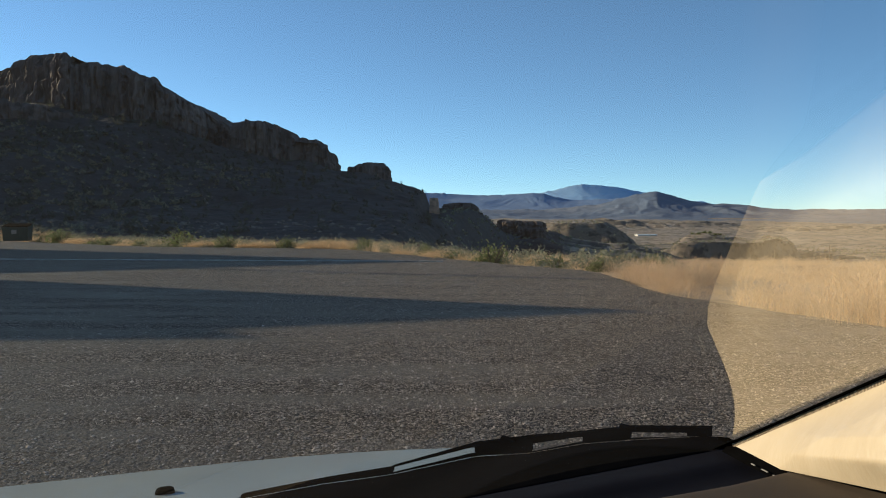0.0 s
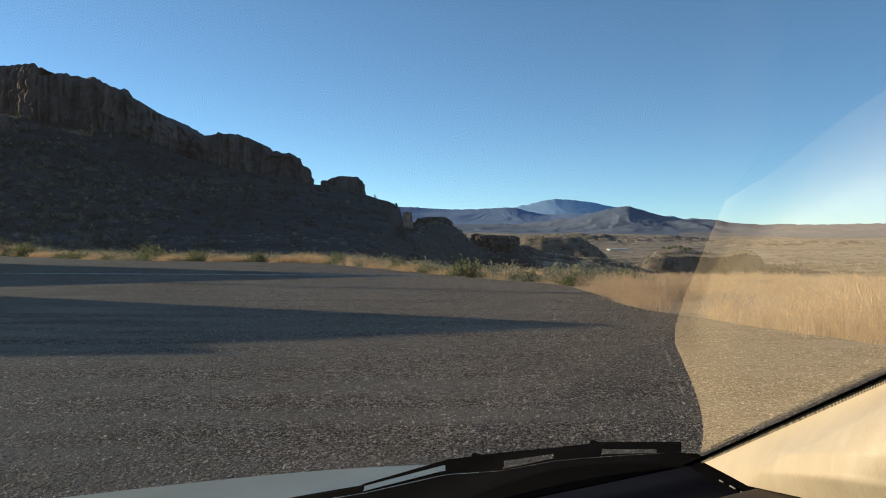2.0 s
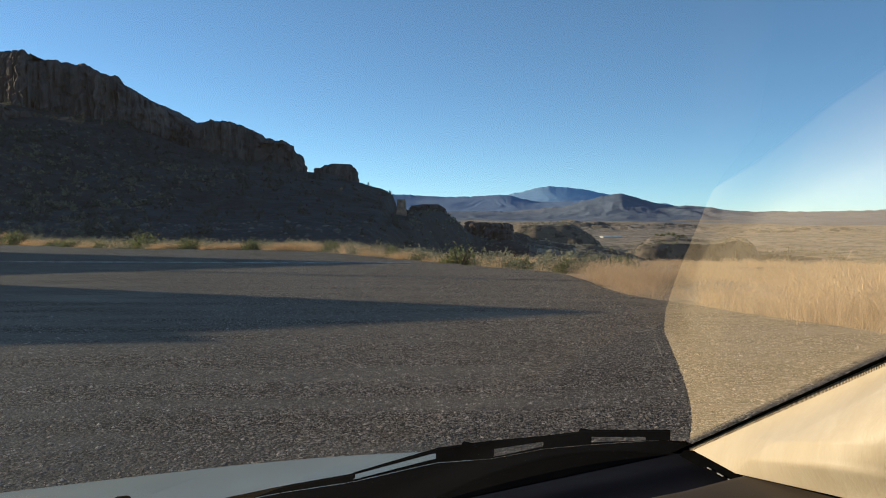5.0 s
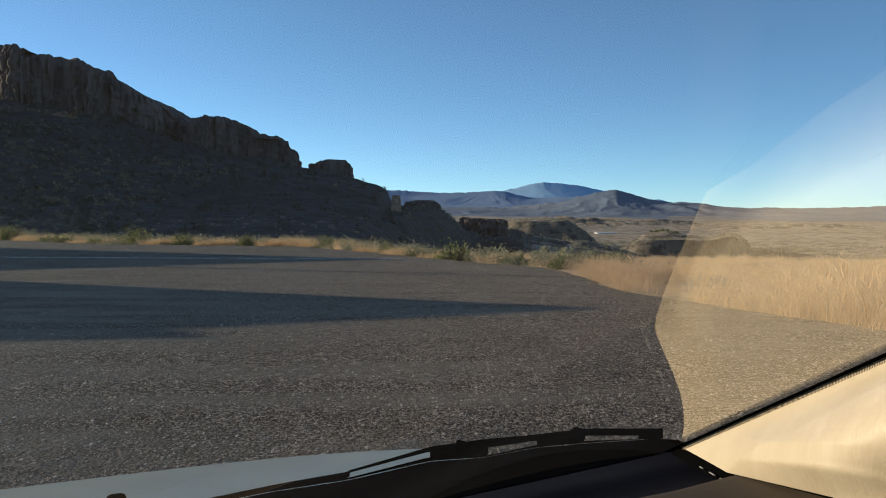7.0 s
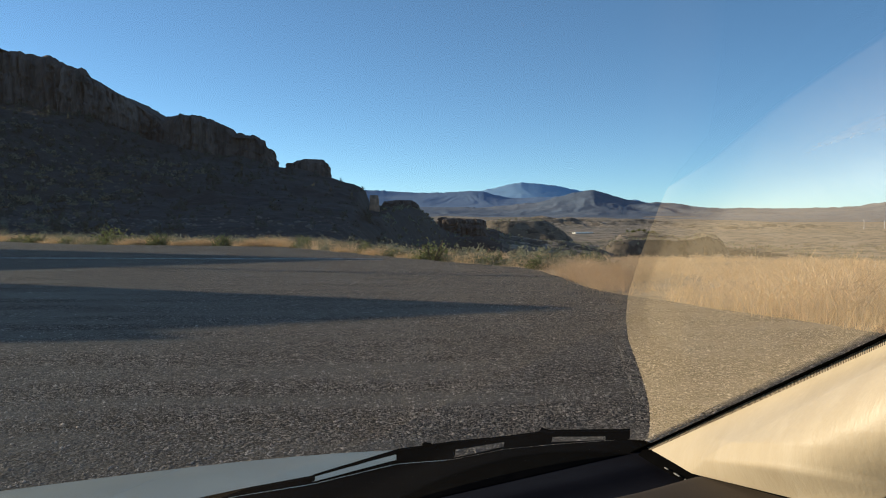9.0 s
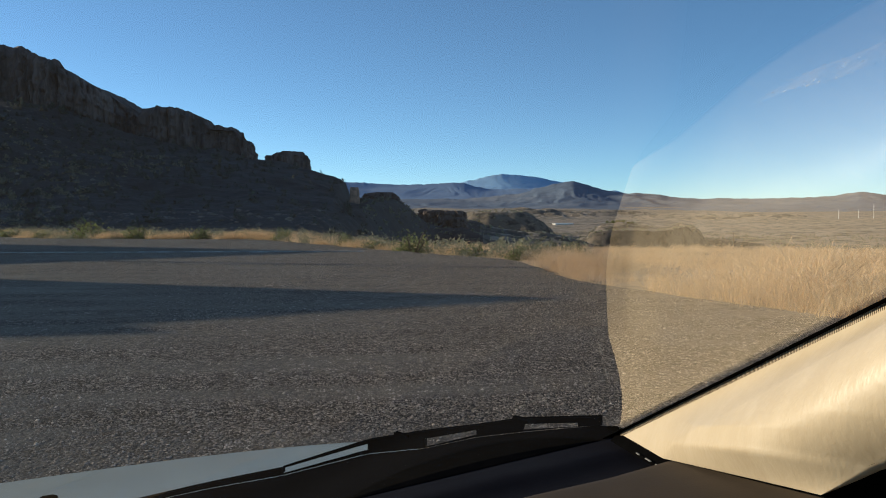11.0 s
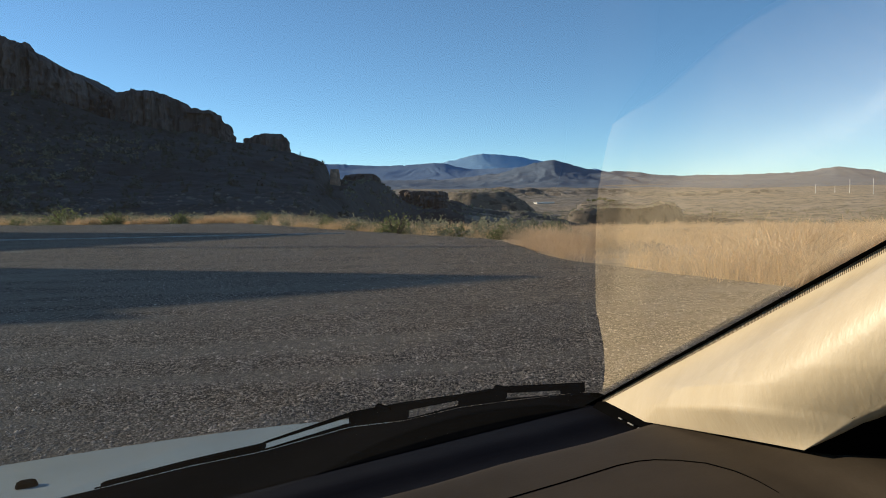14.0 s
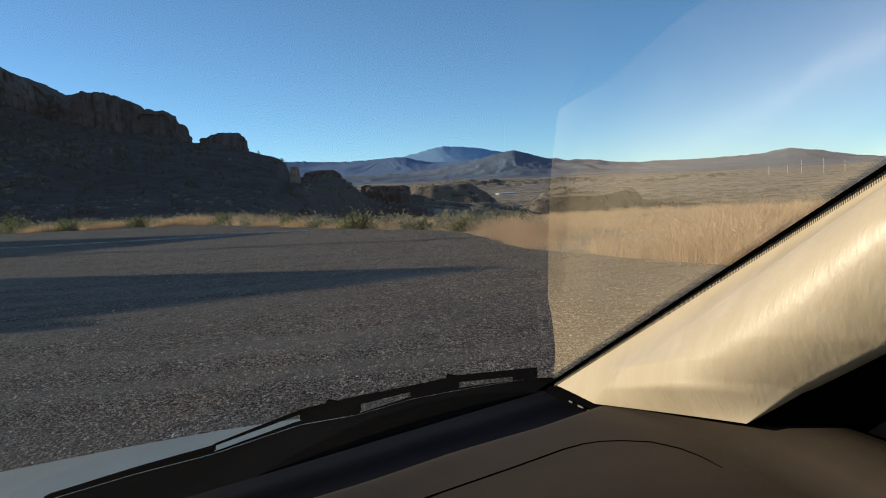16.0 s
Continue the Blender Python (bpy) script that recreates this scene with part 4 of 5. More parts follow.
def build_pillar():
    sheet("pillar_trim", lambda s, t: trim_at(s ** 1.4, 1.0 * t ** 1.3), 70, 140, M_TRIM, car, "sunlit beige grained vinyl pillar trim")
    # its rear edge rolls round, away from the light
    def roll(s, t):
        v = 1.0 * t ** 1.3
        p, turn = trim_at(1.0, v), radians(115) * s
        run = (p - trim_at(0.96, v)).normalized()
        face = (INWARD - run * INWARD.dot(run)).normalized()
        r = 0.007 * min(1, v / 0.05)
        return p + run * (r * math.sin(turn)) - face * (r * (1 - math.cos(turn)))
    sheet("trim_roll", roll, 16, 80, M_TRIM, car, "rounded rear edge of the pillar trim")
    # small dark teeth along the edge of the trim
    V, F = [], []
    for k in range(560):
        v = 0.004 + k * 0.0017
        a = trim_at(0.0, v)
        d = trim_at(0.06, v) - a
        b = a + (d - PILLAR * d.dot(PILLAR)).normalized() * 0.0048
        side, lift = PILLAR * 0.00030, INWARD * 0.0003
        i = len(V)
        V += [a - side + lift, a + side + lift, b + side + lift, b - side + lift, a - side, a + side, b + side, b - side]
        F += [(i, i + 1, i + 2, i + 3), (i, i + 4, i + 5, i + 1), (i + 1, i + 5, i + 6, i + 2), (i + 2, i + 6, i + 7, i + 3), (i + 3, i + 7, i + 4, i)]
    tagged(mesh_object("serrated_edge", [tuple(p) for p in V], F, M_COMB, car, "dark serrated edge of the pillar trim"), kind="stuff")
    # black gap strip between the foot of the trim and the dash, with small bright clips in it
    sheet("trim_gap", lambda s, t: CORNER.lerp(TRIM_D, -0.06 + 1.1 * s) + Vector((-0.012 * t + 0.003, -0.004 * t, -0.010 * t + 0.002)), 12, 3, M_BLACK, car, "black gap at the foot of the pillar")
    for at_, long in ((0.62, 0.008), (0.83, 0.012), (1.0, 0.006)):
        bm = bmesh.new()
        run = (TRIM_D - CORNER).normalized()
        p = CORNER.lerp(TRIM_D, at_) + Vector((-0.010, -0.003, -0.004))
        add_box(bm, (long, 0.0016, 0.0012), Matrix.Translation(p) @ run.to_track_quat("X", "Z").to_matrix().to_4x4(), 0.0005)
        part("trim_clip", bm, M_CLIP, car, "small pale plastic clip in the gap")

    # black sheet below the foot of the trim, standing in for its shadow gap
    sheet("gap_shade_sheet", lambda s, t: trim_at(0.3 + 0.7 * s, 0.0) + Vector((0.05, 0.012, -0.018)) * t, 24, 3, M_BLACK, car, "black sheet in place of the shadow gap below the pillar trim")

    # door behind the trim, near black in place of its shade
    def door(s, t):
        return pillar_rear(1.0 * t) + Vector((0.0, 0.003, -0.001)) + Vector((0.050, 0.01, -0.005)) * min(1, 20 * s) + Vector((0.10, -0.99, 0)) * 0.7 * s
    sheet("door_panel", door, 61, 40, M_BLACK, car, "door panel coloured black for its deep shade")

    # black sheet added to close the end of the dash and keep it dark
    sheet("closing_panel", lambda s, t: Vector((0.334 + 0.21 * s, 0.4265 - 0.02 * s, 1.18 + 0.235 * t)), 6, 4, M_BLACK, car, "black closing panel added beside the dashboard to keep it dark")

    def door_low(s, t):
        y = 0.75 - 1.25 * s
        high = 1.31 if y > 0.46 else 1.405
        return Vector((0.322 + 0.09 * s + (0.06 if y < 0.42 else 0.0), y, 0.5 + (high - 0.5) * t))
    sheet("door_lining", door_low, 40, 6, M_BLACK, car, "lower door lining coloured black for its shade")


def crest_at(x):
    """Crest of the dash: along the windshield shelf, then back along the pillar."""
    return float(np.interp(x, [-0.9, -0.10, 0.041, 0.083, 0.152, 0.232, 0.300, 0.36, 0.5], [0.10, 0.43, 0.504, 0.522, 0.557, 0.588, 0.622, 0.595, 0.53]))


def build_dash():
    def dash_z(x, q):
        # q metres behind the crest
        lift = 0.21 * float(np.interp(x, [-0.2, 0.1, 0.30, 0.319, 0.36], [0.0, 0.25, 1.0, 1.5, 1.7]))
        z = 1.339 + lift * q - 0.55 * lift * q * q / 0.3 - 0.006 * math.exp(-(q / 0.008)) - 0.10 * max(0, q - 0.16) ** 1.5
        return z - 0.9 * max(0, x - 0.348)

    def top(s, t):
        x = 0.47 - 1.35 * s
        q = 0.36 * t ** 1.4
        p = Vector((x, crest_at(x), 0)) + Vector((0.09, -0.995, 0)) * q
        z = dash_z(x, q)
        return Vector((p.x, p.y, z))
    sheet("dashboard", top, 110, 150, M_DASH, car, "dull brown grained vinyl dashboard")

    # welt of the seam that turns the corner of the pad
    bm = bmesh.new()
    welt = [(-0.30, 0.305), (-0.05, 0.398), (0.1275, 0.4651), (0.1768, 0.4806), (0.222, 0.4965), (0.238, 0.4985), (0.250, 0.4950), (0.2626, 0.4851), (0.2761, 0.4686), (0.2844, 0.445), (0.288, 0.425), (0.290, 0.40)]
    run = []
    for (x0, y0), (x1, y1) in zip(welt, welt[1:]):
        for k in range(6):
            x, y = x0 + (x1 - x0) * k / 6, y0 + (y1 - y0) * k / 6
            q = (crest_at(x) - y) / 0.995
            q = (crest_at(x - 0.09 * q) - y) / 0.995
            run.append(Vector((x, y, dash_z(x - 0.09 * q, q) + 0.0001)))
    add_sweep(bm, run, 0.0006, 6)
    part("seam", bm, M_BLACK, car, "dark stitched seam of the dashboard pad", True)

    def face(s, t):
        x = 0.47 - 1.35 * s
        p = Vector((x, crest_at(x), 0)) + Vector((0.09, -0.995, 0)) * (0.36 + 0.04 * t)
        return Vector((p.x, p.y, dash_z(x, 0.36) - 0.55 * t))
    sheet("dash_face", face, 30, 6, M_DASH, car, "brown vinyl face of the dashboard")

    def shelf(s, t):
        x = 0.335 - 1.2 * s
        a = Vector((x, crest_at(x) - 0.004, 1.3305))
        xb = 0.335 - 1.25 * s
        b = Vector((xb, 0.785 + 0.503 * (xb - 0.305), 1.308))
        p = a.lerp(b, t)
        p.z -= 0.010 * math.sin(math.pi * min(1, t * 1.6)) * (1 if t < 0.62 else 0.6)
        return p
    sheet("defroster_shelf", shelf, 50, 16, M_SHELF, car, "shelf below the windshield, coloured near black for its shade")


BLADE_X = [0.2945, 0.2105, 0.158, 0.097, 0.0274, -0.085, -0.189, -0.323, -0.75]
LOW_Z = [1.3235, 1.308, 1.297, 1.2775, 1.264, 1.224, 1.195, 1.152, 1.02]
SLOT_LO = [1.3225, 1.3102, 1.2995, 1.2786, 1.2690, 1.2262, 1.198, 1.154, 1.02]
SLOT_HI = [1.3262, 1.3170, 1.3055, 1.2890, 1.2765, 1.2330, 1.202, 1.158, 1.03]
TOP_Z = [1.3325, 1.3236, 1.3110, 1.2985, 1.2812, 1.2350, 1.2020, 1.157, 1.03]


def blade_p(x, z):
    return Vector((x, 0.785 + 0.42 * (0.29 - x), z))


def ribbon(x0, x1, lower, upper, thick, n=24):
    """A bar along the wiper between two heights, with thickness."""
    bm = bmesh.new()
    rows = []
    for k in range(n + 1):
        x = x0 + (x1 - x0) * k / n
        lo, hi = float(np.interp(-x, [-q for q in BLADE_X], lower)), float(np.interp(-x, [-q for q in BLADE_X], upper))
        f = Vector((0.38, 0.92, 0)) * thick
        rows.append([bm.verts.new(blade_p(x, lo)), bm.verts.new(blade_p(x, hi)), bm.verts.new(blade_p(x, hi) + f), bm.verts.new(blade_p(x, lo) + f)])
    for r0, r1 in zip(rows, rows[1:]):
        for j in range(4):
            bm.faces.new((r0[j], r0[(j + 1) % 4], r1[(j + 1) % 4], r1[j]))
    bm.faces.new(rows[0])
    bm.faces.new(rows[-1][::-1])
    return bm


def build_wiper():
    wiper = part("wiper", ribbon(0.2945, -0.085, SLOT_HI, TOP_Z, 0.008, 40), M_COWL, car, "black wiper blade bridge with open slots")
    part("rubber_blade", ribbon(0.2945, -0.33, LOW_Z, SLOT_LO, 0.002, 50), M_BLACK, wiper)
    for x0, x1 in ((0.2945, 0.2694), (0.2105, 0.1576), (0.0972, 0.0274), (-0.085, -0.32)):
        part("yoke", ribbon(x0, x1, SLOT_LO, SLOT_HI, 0.010, 10), M_COWL, wiper)
    for a in (0.2075, 0.070):
        bm = bmesh.new()
        z = float(np.interp(-a, [-q for q in BLADE_X], TOP_Z))
        add_box(bm, (0.020, 0.010, 0.004), Matrix.Translation(blade_p(a, z)) @ pose(0, 0, 0, 0, 10, -23), 0.002)
        part("pivot", bm, M_COWL, wiper)


def build_front():
    def band(s, t):
        xa = 0.335 - 1.3 * s
        a = Vector((xa, 0.780 + 0.503 * (xa - 0.305), 1.3095))
        xb = 0.31 - 1.06 * s
        b = blade_p(xb, float(np.interp(-xb, [-q for q in BLADE_X], LOW_Z)) - 0.0005)
        if t <= 0.85:
            return a.lerp(b, t / 0.85)
        return b + Vector((0.02, 0.05, -0.07)) * ((t - 0.85) / 0.15)
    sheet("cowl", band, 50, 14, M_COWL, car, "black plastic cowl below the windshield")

    def hood(s, t):
        lat = -1.02 + 2.04 * s
        side = abs(lat) / 1.02
        front = 1.905 - 0.11 * side ** 3
        fwd = 1.02 + (front - 1.02) * min(1, t / 0.8)
        z = 1.045 - 0.095 * min(1, t / 0.8) ** 1.6
        if t > 0.8:
            q = (t - 0.8) / 0.2
            fwd += 0.16 * math.sin(q * math.pi / 2)
            z -= 0.26 * (1 - math.cos(q * math.pi / 2))
        return at(lat, fwd, z)
    sheet("hood", hood, 60, 50, M_PAINT, car, "white painted hood")
    nozzle = bmesh.new()
    add_box(nozzle, (0.040, 0.030, 0.034), Matrix.Translation((-0.61, 1.49, 0.992)) @ pose(0, 0, 0, 0, 0, 20), 0.011)
    part("washer_nozzle", nozzle, M_BLACK, car)


def build_shell():
    """Plain walls that close the car behind and above the seat."""
    def roof(s, t):
        a = pane_at(-0.02 + 1.46 * s, 1.03)[0]
        b = at(0.74 - 1.48 * s, -2.3, 1.80)
        p = a.lerp(b, t)
        return p + Vector((0, 0, 0.10 * math.sin(math.pi * t) ** 0.7 * (0.5 + 0.5 * math.sin(math.pi * s))))
    sheet("roof", lambda s, t: roof(s, t) + Vector((0, 0, 0.03)), 20, 20, M_PAINT, car, "white car roof")
    sheet("headliner", roof, 20, 20, M_CLOTH, car, "beige cloth headliner")
    for side in (1, -1):
        def wall(s, t):
            return at(side * (1.02 - 0.02 * t), 1.75 - 4.05 * s, 0.28 + (0.48 + 0.34 * min(1, 4 * s)) * t)
        sheet("body_side", wall, 24, 8, M_PAINT, car, "white body side")
        for f0, f1 in ((-0.55, -0.70), (-1.45, -1.60), (-2.2, -2.35)):
            bm = bmesh.new()
            add_tube(bm, at(side * 0.98, f0, 1.05), at(side * 0.76, f1, 1.82), 0.05, 0.04, 8)
            part("window_post", bm, M_PAINT, car)
        for fwd in (1.35, -1.45):
            bm = bmesh.new()
            add_tube(bm, at(side * 0.82, fwd, 0.34), at(side * 1.03, fwd, 0.34), 0.34, 0.34, 28)
            wheel = part("wheel", bm, M_BLACK, car, "black rubber tyre")
            bm = bmesh.new()
            add_tube(bm, at(side * 0.90, fwd, 0.34), at(side * 1.038, fwd, 0.34), 0.20, 0.19, 20)
            part("rim", bm, M_CLIP, wheel, "grey metal rim")
    left = bmesh.new()
    add_tube(left, at(-0.84, 0.62, 1.10), at(-0.74, -0.28, 1.82), 0.05, 0.045, 8)
    part("pillar", left, M_TRIM, car)
    sheet("tailgate", lambda s, t: at(-1.0 + 2.0 * s, -2.30 - 0.02 * math.sin(math.pi * s), 0.35 + 1.45 * t), 8, 8, M_PAINT, car)
    sheet("floor_pan", lambda s, t: at(-1.0 + 2.0 * s, 1.7 - 4.0 * t, 0.30), 4, 8, M_BLACK, car)
    sheet("firewall", lambda s, t: at(-1.0 + 2.0 * s, 0.75, 0.30 + 0.72 * t), 4, 8, M_BLACK, car)


def build_frit():
    sheet("glass_border", lambda s, t: pane_at(-0.002 + 0.0080 * s, -0.03 + 1.05 * t)[0] - PANE_N * 0.0006, 4, 40, M_BLACK, car, "black printed border of the windshield")


def build_spots():
    """Dried water spots and a smear on the upper part of the glass."""
    r = np.random.default_rng(5)
    V, F = [], []
    for k in range(48):
        q = r.uniform()
        u = 0.2945 - 0.040 * q + r.normal(0, 0.0015)
        v = 0.5990 + 0.009 * q ** 0.7 + abs(r.normal(0, 0.0035))
        size = 0.00010 + 0.00028 * r.uniform() ** 3
        c, n = pane_at(u, v)
        e1 = PILLAR * size * r.uniform(0.7, 2.2)
        e2 = PANE_E * size
        i = len(V)
        ring = [c - n * 0.0008 + e1 * math.cos(a) * r.uniform(0.6, 1.1) + e2 * math.sin(a) * r.uniform(0.6, 1.1) for a in np.linspace(0, 2 * math.pi, 9)[:-1]]
        V += [tuple(p) for p in ring]
        F.append(tuple(range(i, i + 8)))
    ob = mesh_object("water_spots", V, F, M_SPOT, car, "dried pale water spots on the glass")
    ob.visible_shadow = False
    tagged(ob, kind="stuff")


def build_smear():
    """A wiped streak of dust left near the top of the glass."""
    def patch(s, t):
        u, v = 0.2945 - 0.040 * s, 0.5990 + 0.009 * s ** 0.7 + (0.004 + 0.012 * s) * t + 0.0012 * math.sin(9 * s)
        c, n = pane_at(u, v)
        return c - n * 0.0007
    ob = sheet("dust_smear", patch, 24, 8, M_SMEAR, car, "pale wiped dust smear on the glass")
    ob.visible_shadow = False


build_windshield()
build_smear()
build_frit()
build_spots()
build_pillar()
build_dash()
build_wiper()
build_front()
build_shell()


# ---- unseen casters added beside the lot for its long shadows ----
SUN_AZ = Vector((SUN_TO.x, SUN_TO.y, 0)).normalized()
ACROSS = Vector((-SUN_AZ.y, SUN_AZ.x, 0))
if ACROSS.y < 0:
    ACROSS = -ACROSS
SHADE = SUN_TO.z / math.hypot(SUN_TO.x, SUN_TO.y)


def shed(edge, tip, height, deep, label):
    """An unseen plain building added for its shadow; the shadow of its roofline falls along the points of edge, the
    highest of them the one numbered tip.
    """
    top = new("shed")
    peak = Vector((*edge[tip], 0)) + SUN_AZ * (height / SHADE)
    outline = []
    for p in edge:
        v = Vector((p[0] - edge[tip][0], p[1] - edge[tip][1], 0))
        outline.append((v.dot(ACROSS), height - v.dot(SUN_AZ) * SHADE))
    outline = [(outline[0][0], -0.1)] + outline + [(outline[-1][0], -0.1)]
    count = len(outline)
    bm = bmesh.new()
    front = [bm.verts.new(peak + ACROSS * a + Vector((0, 0, z))) for a, z in outline]
    back = [bm.verts.new(peak + ACROSS * a + SUN_AZ * deep + Vector((0, 0, z))) for a, z in outline]
    bm.faces.new(front)
    bm.faces.new(back[::-1])
    for k in (0, count - 2, count - 1):
        bm.faces.new((front[k], back[k], back[(k + 1) % count], front[(k + 1) % count]))
    part("wall", bm, M_STUCCO, top)
    bm = bmesh.new()
    lift = Vector((0, 0, 0.12))
    for k in range(1, count - 2):
        a0, z0 = outline[k]
        a1, z1 = outline[k + 1]
        cs = [peak + ACROSS * a + SUN_AZ * d + Vector((0, 0, z)) for a, z, d in ((a0, z0, 0), (a1, z1, 0), (a1, z1, deep), (a0, z0, deep))]
        lo, hi = [bm.verts.new(c) for c in cs], [bm.verts.new(c + lift) for c in cs]
        bm.faces.new(lo[::-1])
        bm.faces.new(hi)
        for j in range(4):
            bm.faces.new((lo[j], lo[(j + 1) % 4], hi[(j + 1) % 4], hi[j]))
    part("roof", bm, M_WHITE, top)
    return tagged(top, label, "building")


shed([(-12.5, 21.3), (3.6, 13.3), (-3.6, 10.95), (-2.9, 10.1), (-9.5, 9.75), (-24, 6.5)], 1, 8.0, 8, "unseen pale building added to cast a shadow on the gravel lot")
shed([(-34.7, 56.3), (-0.7, 33.4), (-44.1, 8.5)], 1, 11.0, 8, "tall unseen pale building added to cast a shadow on the gravel lot")


def utility_pole(x, y, h, r, arm, label, lean=0.0):
    top = new("utility_pole")
    z = float(terrain(x, y))
    top.matrix_basis = pose(x, y, z, 0, lean, 0)
    bm = bmesh.new()
    add_tube(bm, (0, 0, -0.5), (0, 0, h), r, r * 0.7, 10)
    part("post", bm, M_POST, top)
    if arm:
        bm = bmesh.new()
        add_box(bm, (arm, 0.12, 0.14), Matrix.Translation((0, 0, h * 0.93)), 0.01)
        part("crossarm", bm, M_POST, top)
    return tagged(top, label, "utility pole")


def polar(az, r):
    return r * math.sin(radians(az)), r * math.cos(radians(az))


# pole out of view, placed so that its shadow crosses the lot
pole_foot = Vector((7.5, 20.4, 0)) + SUN_AZ * (11 / SHADE)
utility_pole(pole_foot.x, pole_foot.y, 11, 0.24, 0, "unseen weathered wooden pole, placed for its thin shadow on the lot")
utility_pole(*polar(28.2, 470), 10.5, 0.30, 2.4, "weathered wooden utility pole on the golden plain")
utility_pole(*polar(24.7, 440), 7.8, 0.22, 1.7, "weathered wooden utility pole on the golden plain")


def white_mast(az, r, h):
    top = new("white_mast")
    x, y = polar(az, r)
    top.matrix_basis = pose(x, y, float(terrain(x, y)))
    bm = bmesh.new()
    add_tube(bm, (0, 0, -1), (0, 0, h), 0.38, 0.25, 8)
    part("post", bm, M_WHITE, top)
    return tagged(top, "tall white mast on the far plain", "mast", "masts on the plain")


for az, r, h in ((35.0, 1400, 17), (36.2, 1450, 15), (37.1, 1420, 23), (38.5, 1300, 24), (39.8, 1400, 18)):
    white_mast(az, r, h)


def far_building(az, r, w, d, h, turn, label):
    top = new("far_building")
    x, y = polar(az, r)
    top.matrix_basis = pose(x, y, float(terrain(x, y)) - 0.3, 0, 0, turn)
    bm = bmesh.new()
    add_box(bm, (w, d, h), Matrix.Translation((0, 0, h / 2)))
    part("wall", bm, M_STUCCO, top)
    bm = bmesh.new()
    for k in (1, -1):
        a = [bm.verts.new(p) for p in ((-w / 2 - 0.5, k * (d / 2 + 0.5), h), (w / 2 + 0.5, k * (d / 2 + 0.5), h), (w / 2 + 0.5, 0, h * 1.35), (-w / 2 - 0.5, 0, h * 1.35))]
        b = [bm.verts.new(v.co + Vector((0, 0, 0.3))) for v in a]
        bm.faces.new(a)
        bm.faces.new(b)
        for j in range(4):
            bm.faces.new((a[j], a[(j + 1) % 4], b[(j + 1) % 4], b[j]))
    part("roof", bm, M_WHITE, top)
    return tagged(top, label, "building", "buildings in the valley")


far_building(15.7, 1000, 28, 9, 1.9, 14, "long low white building in the valley")
far_building(24.6, 700, 9, 6, 3.5, 10, "small white building on the plain")
far_building(11.0, 1150, 14, 8, 4, -15, "small pale house in the valley")
far_building(12.6, 1180, 20, 8, 4, 5, "small pale house in the valley")


# ---- kerb, bin and loose stones on the lot ----
def pebble_shape(seed):
    r = np.random.default_rng(seed)
    v = np.array([(1, 0, -0.2), (-1, 0, -0.2), (0, 1, -0.2), (0, -1, -0.2), (0.2, 0.1, 1)], float) * 0.5 * r.uniform(0.8, 1.2, (5, 1))
    v[:, 2] *= 0.6
    f = np.array([(0, 2, 4), (2, 1, 4), (1, 3, 4), (3, 0, 4)])
    return v, f


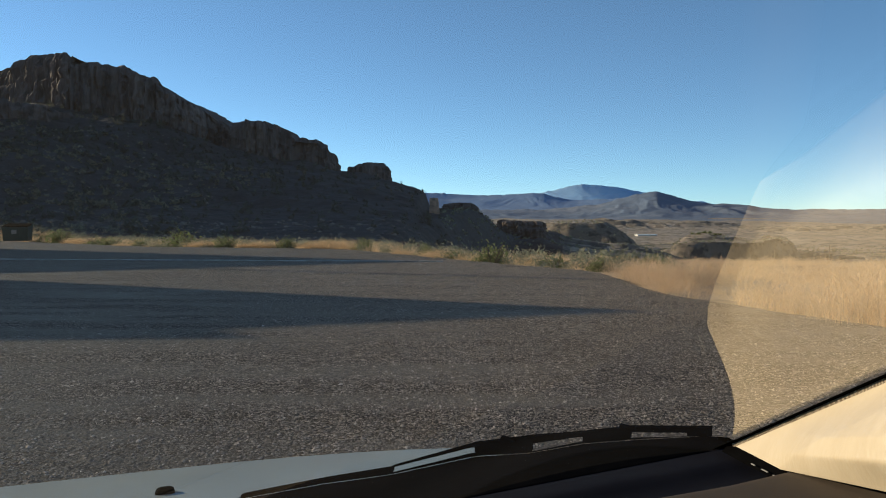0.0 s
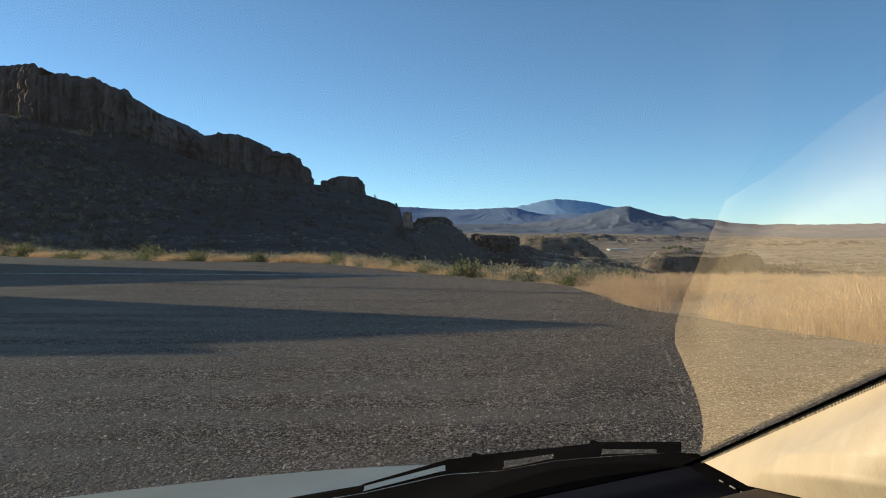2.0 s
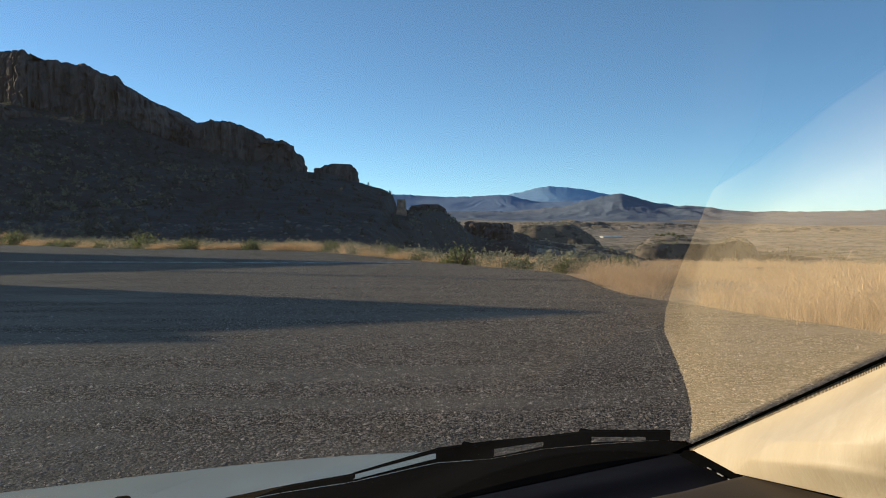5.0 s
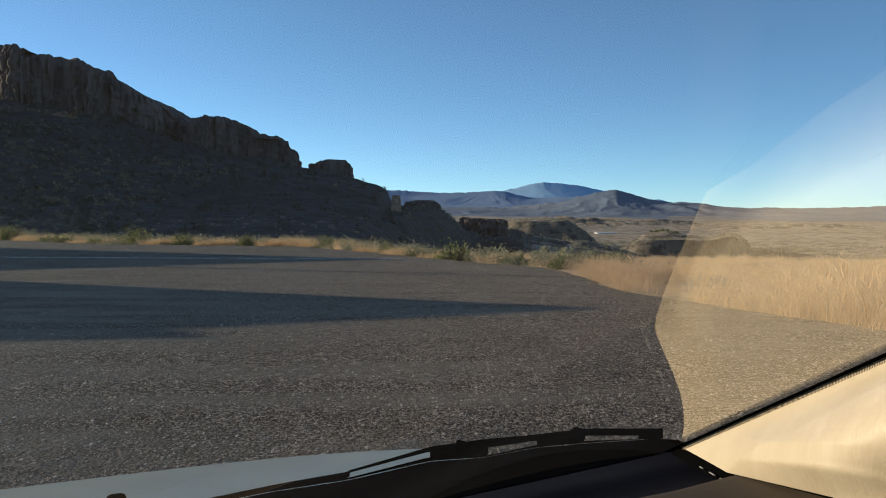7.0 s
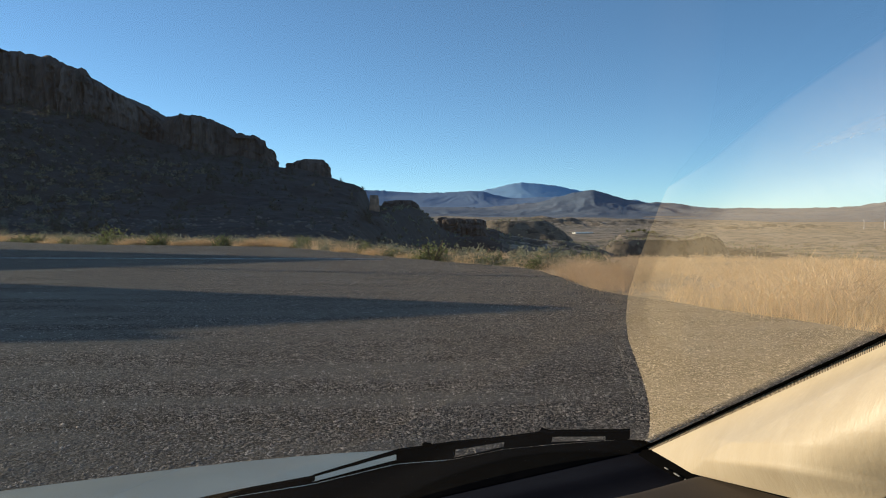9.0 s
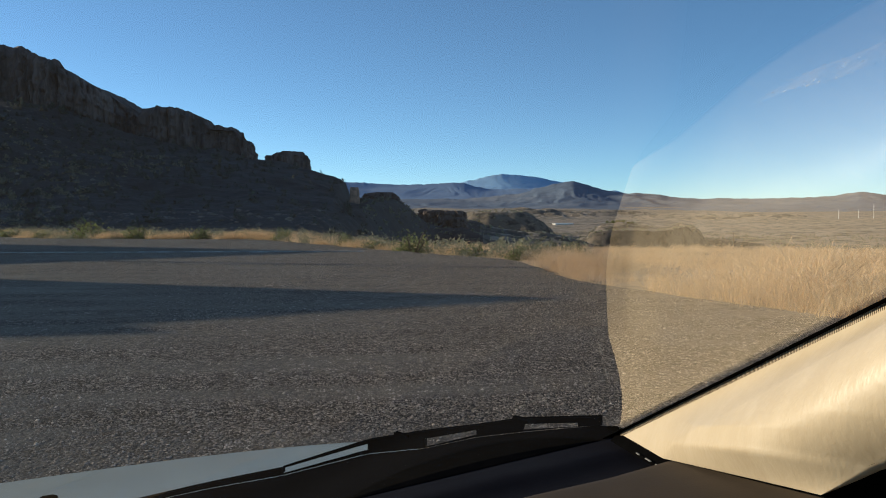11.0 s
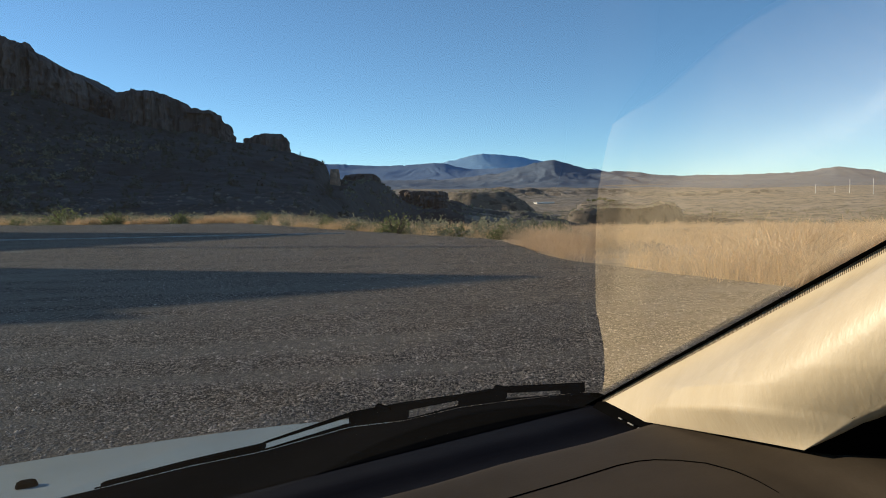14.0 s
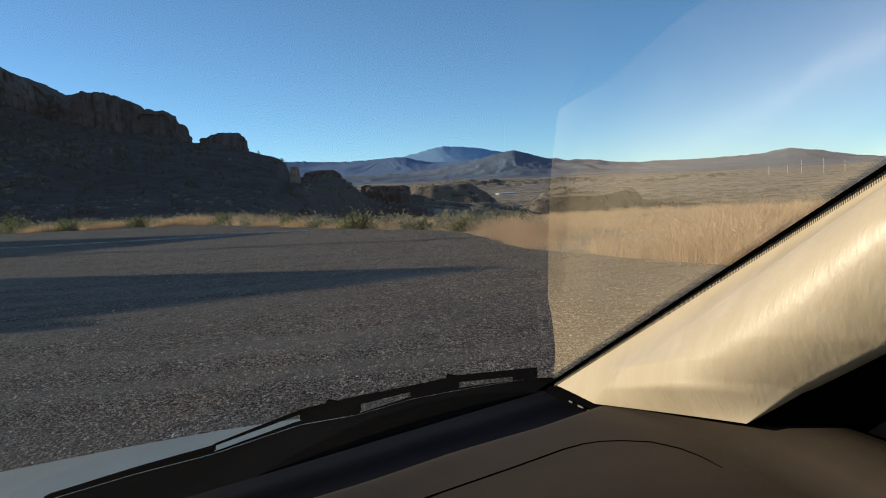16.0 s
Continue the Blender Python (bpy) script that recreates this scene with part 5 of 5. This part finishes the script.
def build_lot_things():
    bm = bmesh.new()
    a, b = Vector((-34, 38.2, 0.03)), Vector((-0.03, 33.0, 0.03))
    run = (b - a).normalized()
    add_box(bm, ((b - a).length, 0.12, 0.09), Matrix.Translation((a + b) / 2) @ run.to_track_quat("X", "Z").to_matrix().to_4x4(), 0.02)
    tagged(part("kerb", bm, M_KERB, None), "low pale concrete kerb across the gravel lot", "kerb", kind="structure")
    dumpster = new("dumpster")
    dumpster.matrix_basis = pose(-50.9, 86.0, 0.03, 0, 0, 12) @ Matrix.Diagonal((0.97, 1, 1.15, 1))
    bm = bmesh.new()
    low = [bm.verts.new((x, y, 0.12)) for x, y in ((-1.35, -0.7), (1.35, -0.7), (1.35, 0.8), (-1.35, 0.8))]
    high = [bm.verts.new((x, y, z)) for x, y, z in ((-1.45, -0.9, 1.55), (1.45, -0.9, 1.55), (1.45, 0.95, 1.85), (-1.45, 0.95, 1.85))]
    bm.faces.new(low[::-1])
    bm.faces.new(high)
    for j in range(4):
        bm.faces.new((low[j], low[(j + 1) % 4], high[(j + 1) % 4], high[j]))
    body = part("body", bm, M_BIN, dumpster)
    bm = bmesh.new()
    add_box(bm, (0.55, 0.03, 0.42), Matrix.Translation((-0.1, -0.86, 1.05)))
    part("label_plate", bm, M_CLIP, dumpster, "pale blank sticker")
    for x in (-0.72, 0.72):
        bm = bmesh.new()
        add_box(bm, (1.40, 1.95, 0.06), Matrix.Translation((x, 0.02, 1.76)) @ pose(0, 0, 0, 9.2, 0, 0), 0.02)
        part("lid", bm, M_BLACK, dumpster, "black plastic lid")
    tagged(dumpster, "dark green metal dumpster at the edge of the lot", "dumpster")
    # loose stones
    n = 330000
    d = 2.6 + 33.4 * rng.uniform(size=n) ** 1.7
    turn = rng.uniform(-64, 64, n)
    fade = np.interp(np.abs(turn), [40, 64], [1.0, 0.05]) * np.interp(d, [2.6, 4.5], [0.1, 1.0])
    a = np.radians(turn)
    x, y = d * np.sin(a), d * np.cos(a)
    # pale stones thicken to the right, in place of the brighter light there
    keep = in_lot(x, y) & (rng.uniform(size=n) < fade) & (rng.uniform(size=n) < (0.5 + 0.6 * vnoise(x / 0.9, y / 0.9, 61)) * np.interp(x + 0.25 * y, [-4, 1.5], [0.35, 1.3]) * (0.55 + 0.9 * vnoise((x * 0.9 + y * 0.35) / 0.8, y / 9, 62)))
    x, y = x[keep], y[keep]
    scatter("gravel_stones", np.column_stack([x, y, np.full(len(x), 0.033)]), (rng.gamma(2.0, 0.0046, len(x)) + 0.005) * np.interp(y, [6, 30], [0.9, 1.5]), pebble_shape(9), M_STONE, "loose grey and pale gravel stones", "gravel", 0.0)


build_lot_things()


# ---- trees on the far rise ----
def desert_tree(seed):
    top = new("desert_tree")
    bm = bmesh.new()
    add_tube(bm, (0, 0, -0.4), (0.05, 0.03, 1.6), 0.16, 0.09, 7)
    for a in (0.4, 2.3, 4.4):
        add_tube(bm, (0.04, 0.02, 1.2), (0.9 * math.cos(a), 0.9 * math.sin(a), 2.5), 0.08, 0.03, 6)
    part("trunk", bm, M_TWIG, top)
    v, f = bush_shape(700, 0.075, seed)
    mesh_object("crown", v * np.array((4.2, 4.2, 3.6)) + np.array((0, 0, 0.9)), f, M_CREOSOTE, top)
    return tagged(top, "small dark desert tree on a far rise", "tree", "trees on the rise")


def build_far_trees():
    proto = desert_tree(21)
    for k, (az, r, size) in enumerate(((18.45, 540, 0.9), (18.8, 544, 1.1), (19.1, 538, 0.8), (19.5, 546, 1.15), (19.9, 540, 1.0), (20.3, 548, 1.1), (20.7, 542, 0.8), (21.0, 548, 0.9))):
        x, y = polar(az, r)
        m = pose(x, y, float(terrain(x, y)) - 0.1, 0, 0, 70 * k) @ Matrix.Diagonal((size, size, size, 1))
        ob = proto if k == 0 else copy_thing(proto, m)
        ob.matrix_basis = m


build_far_trees()
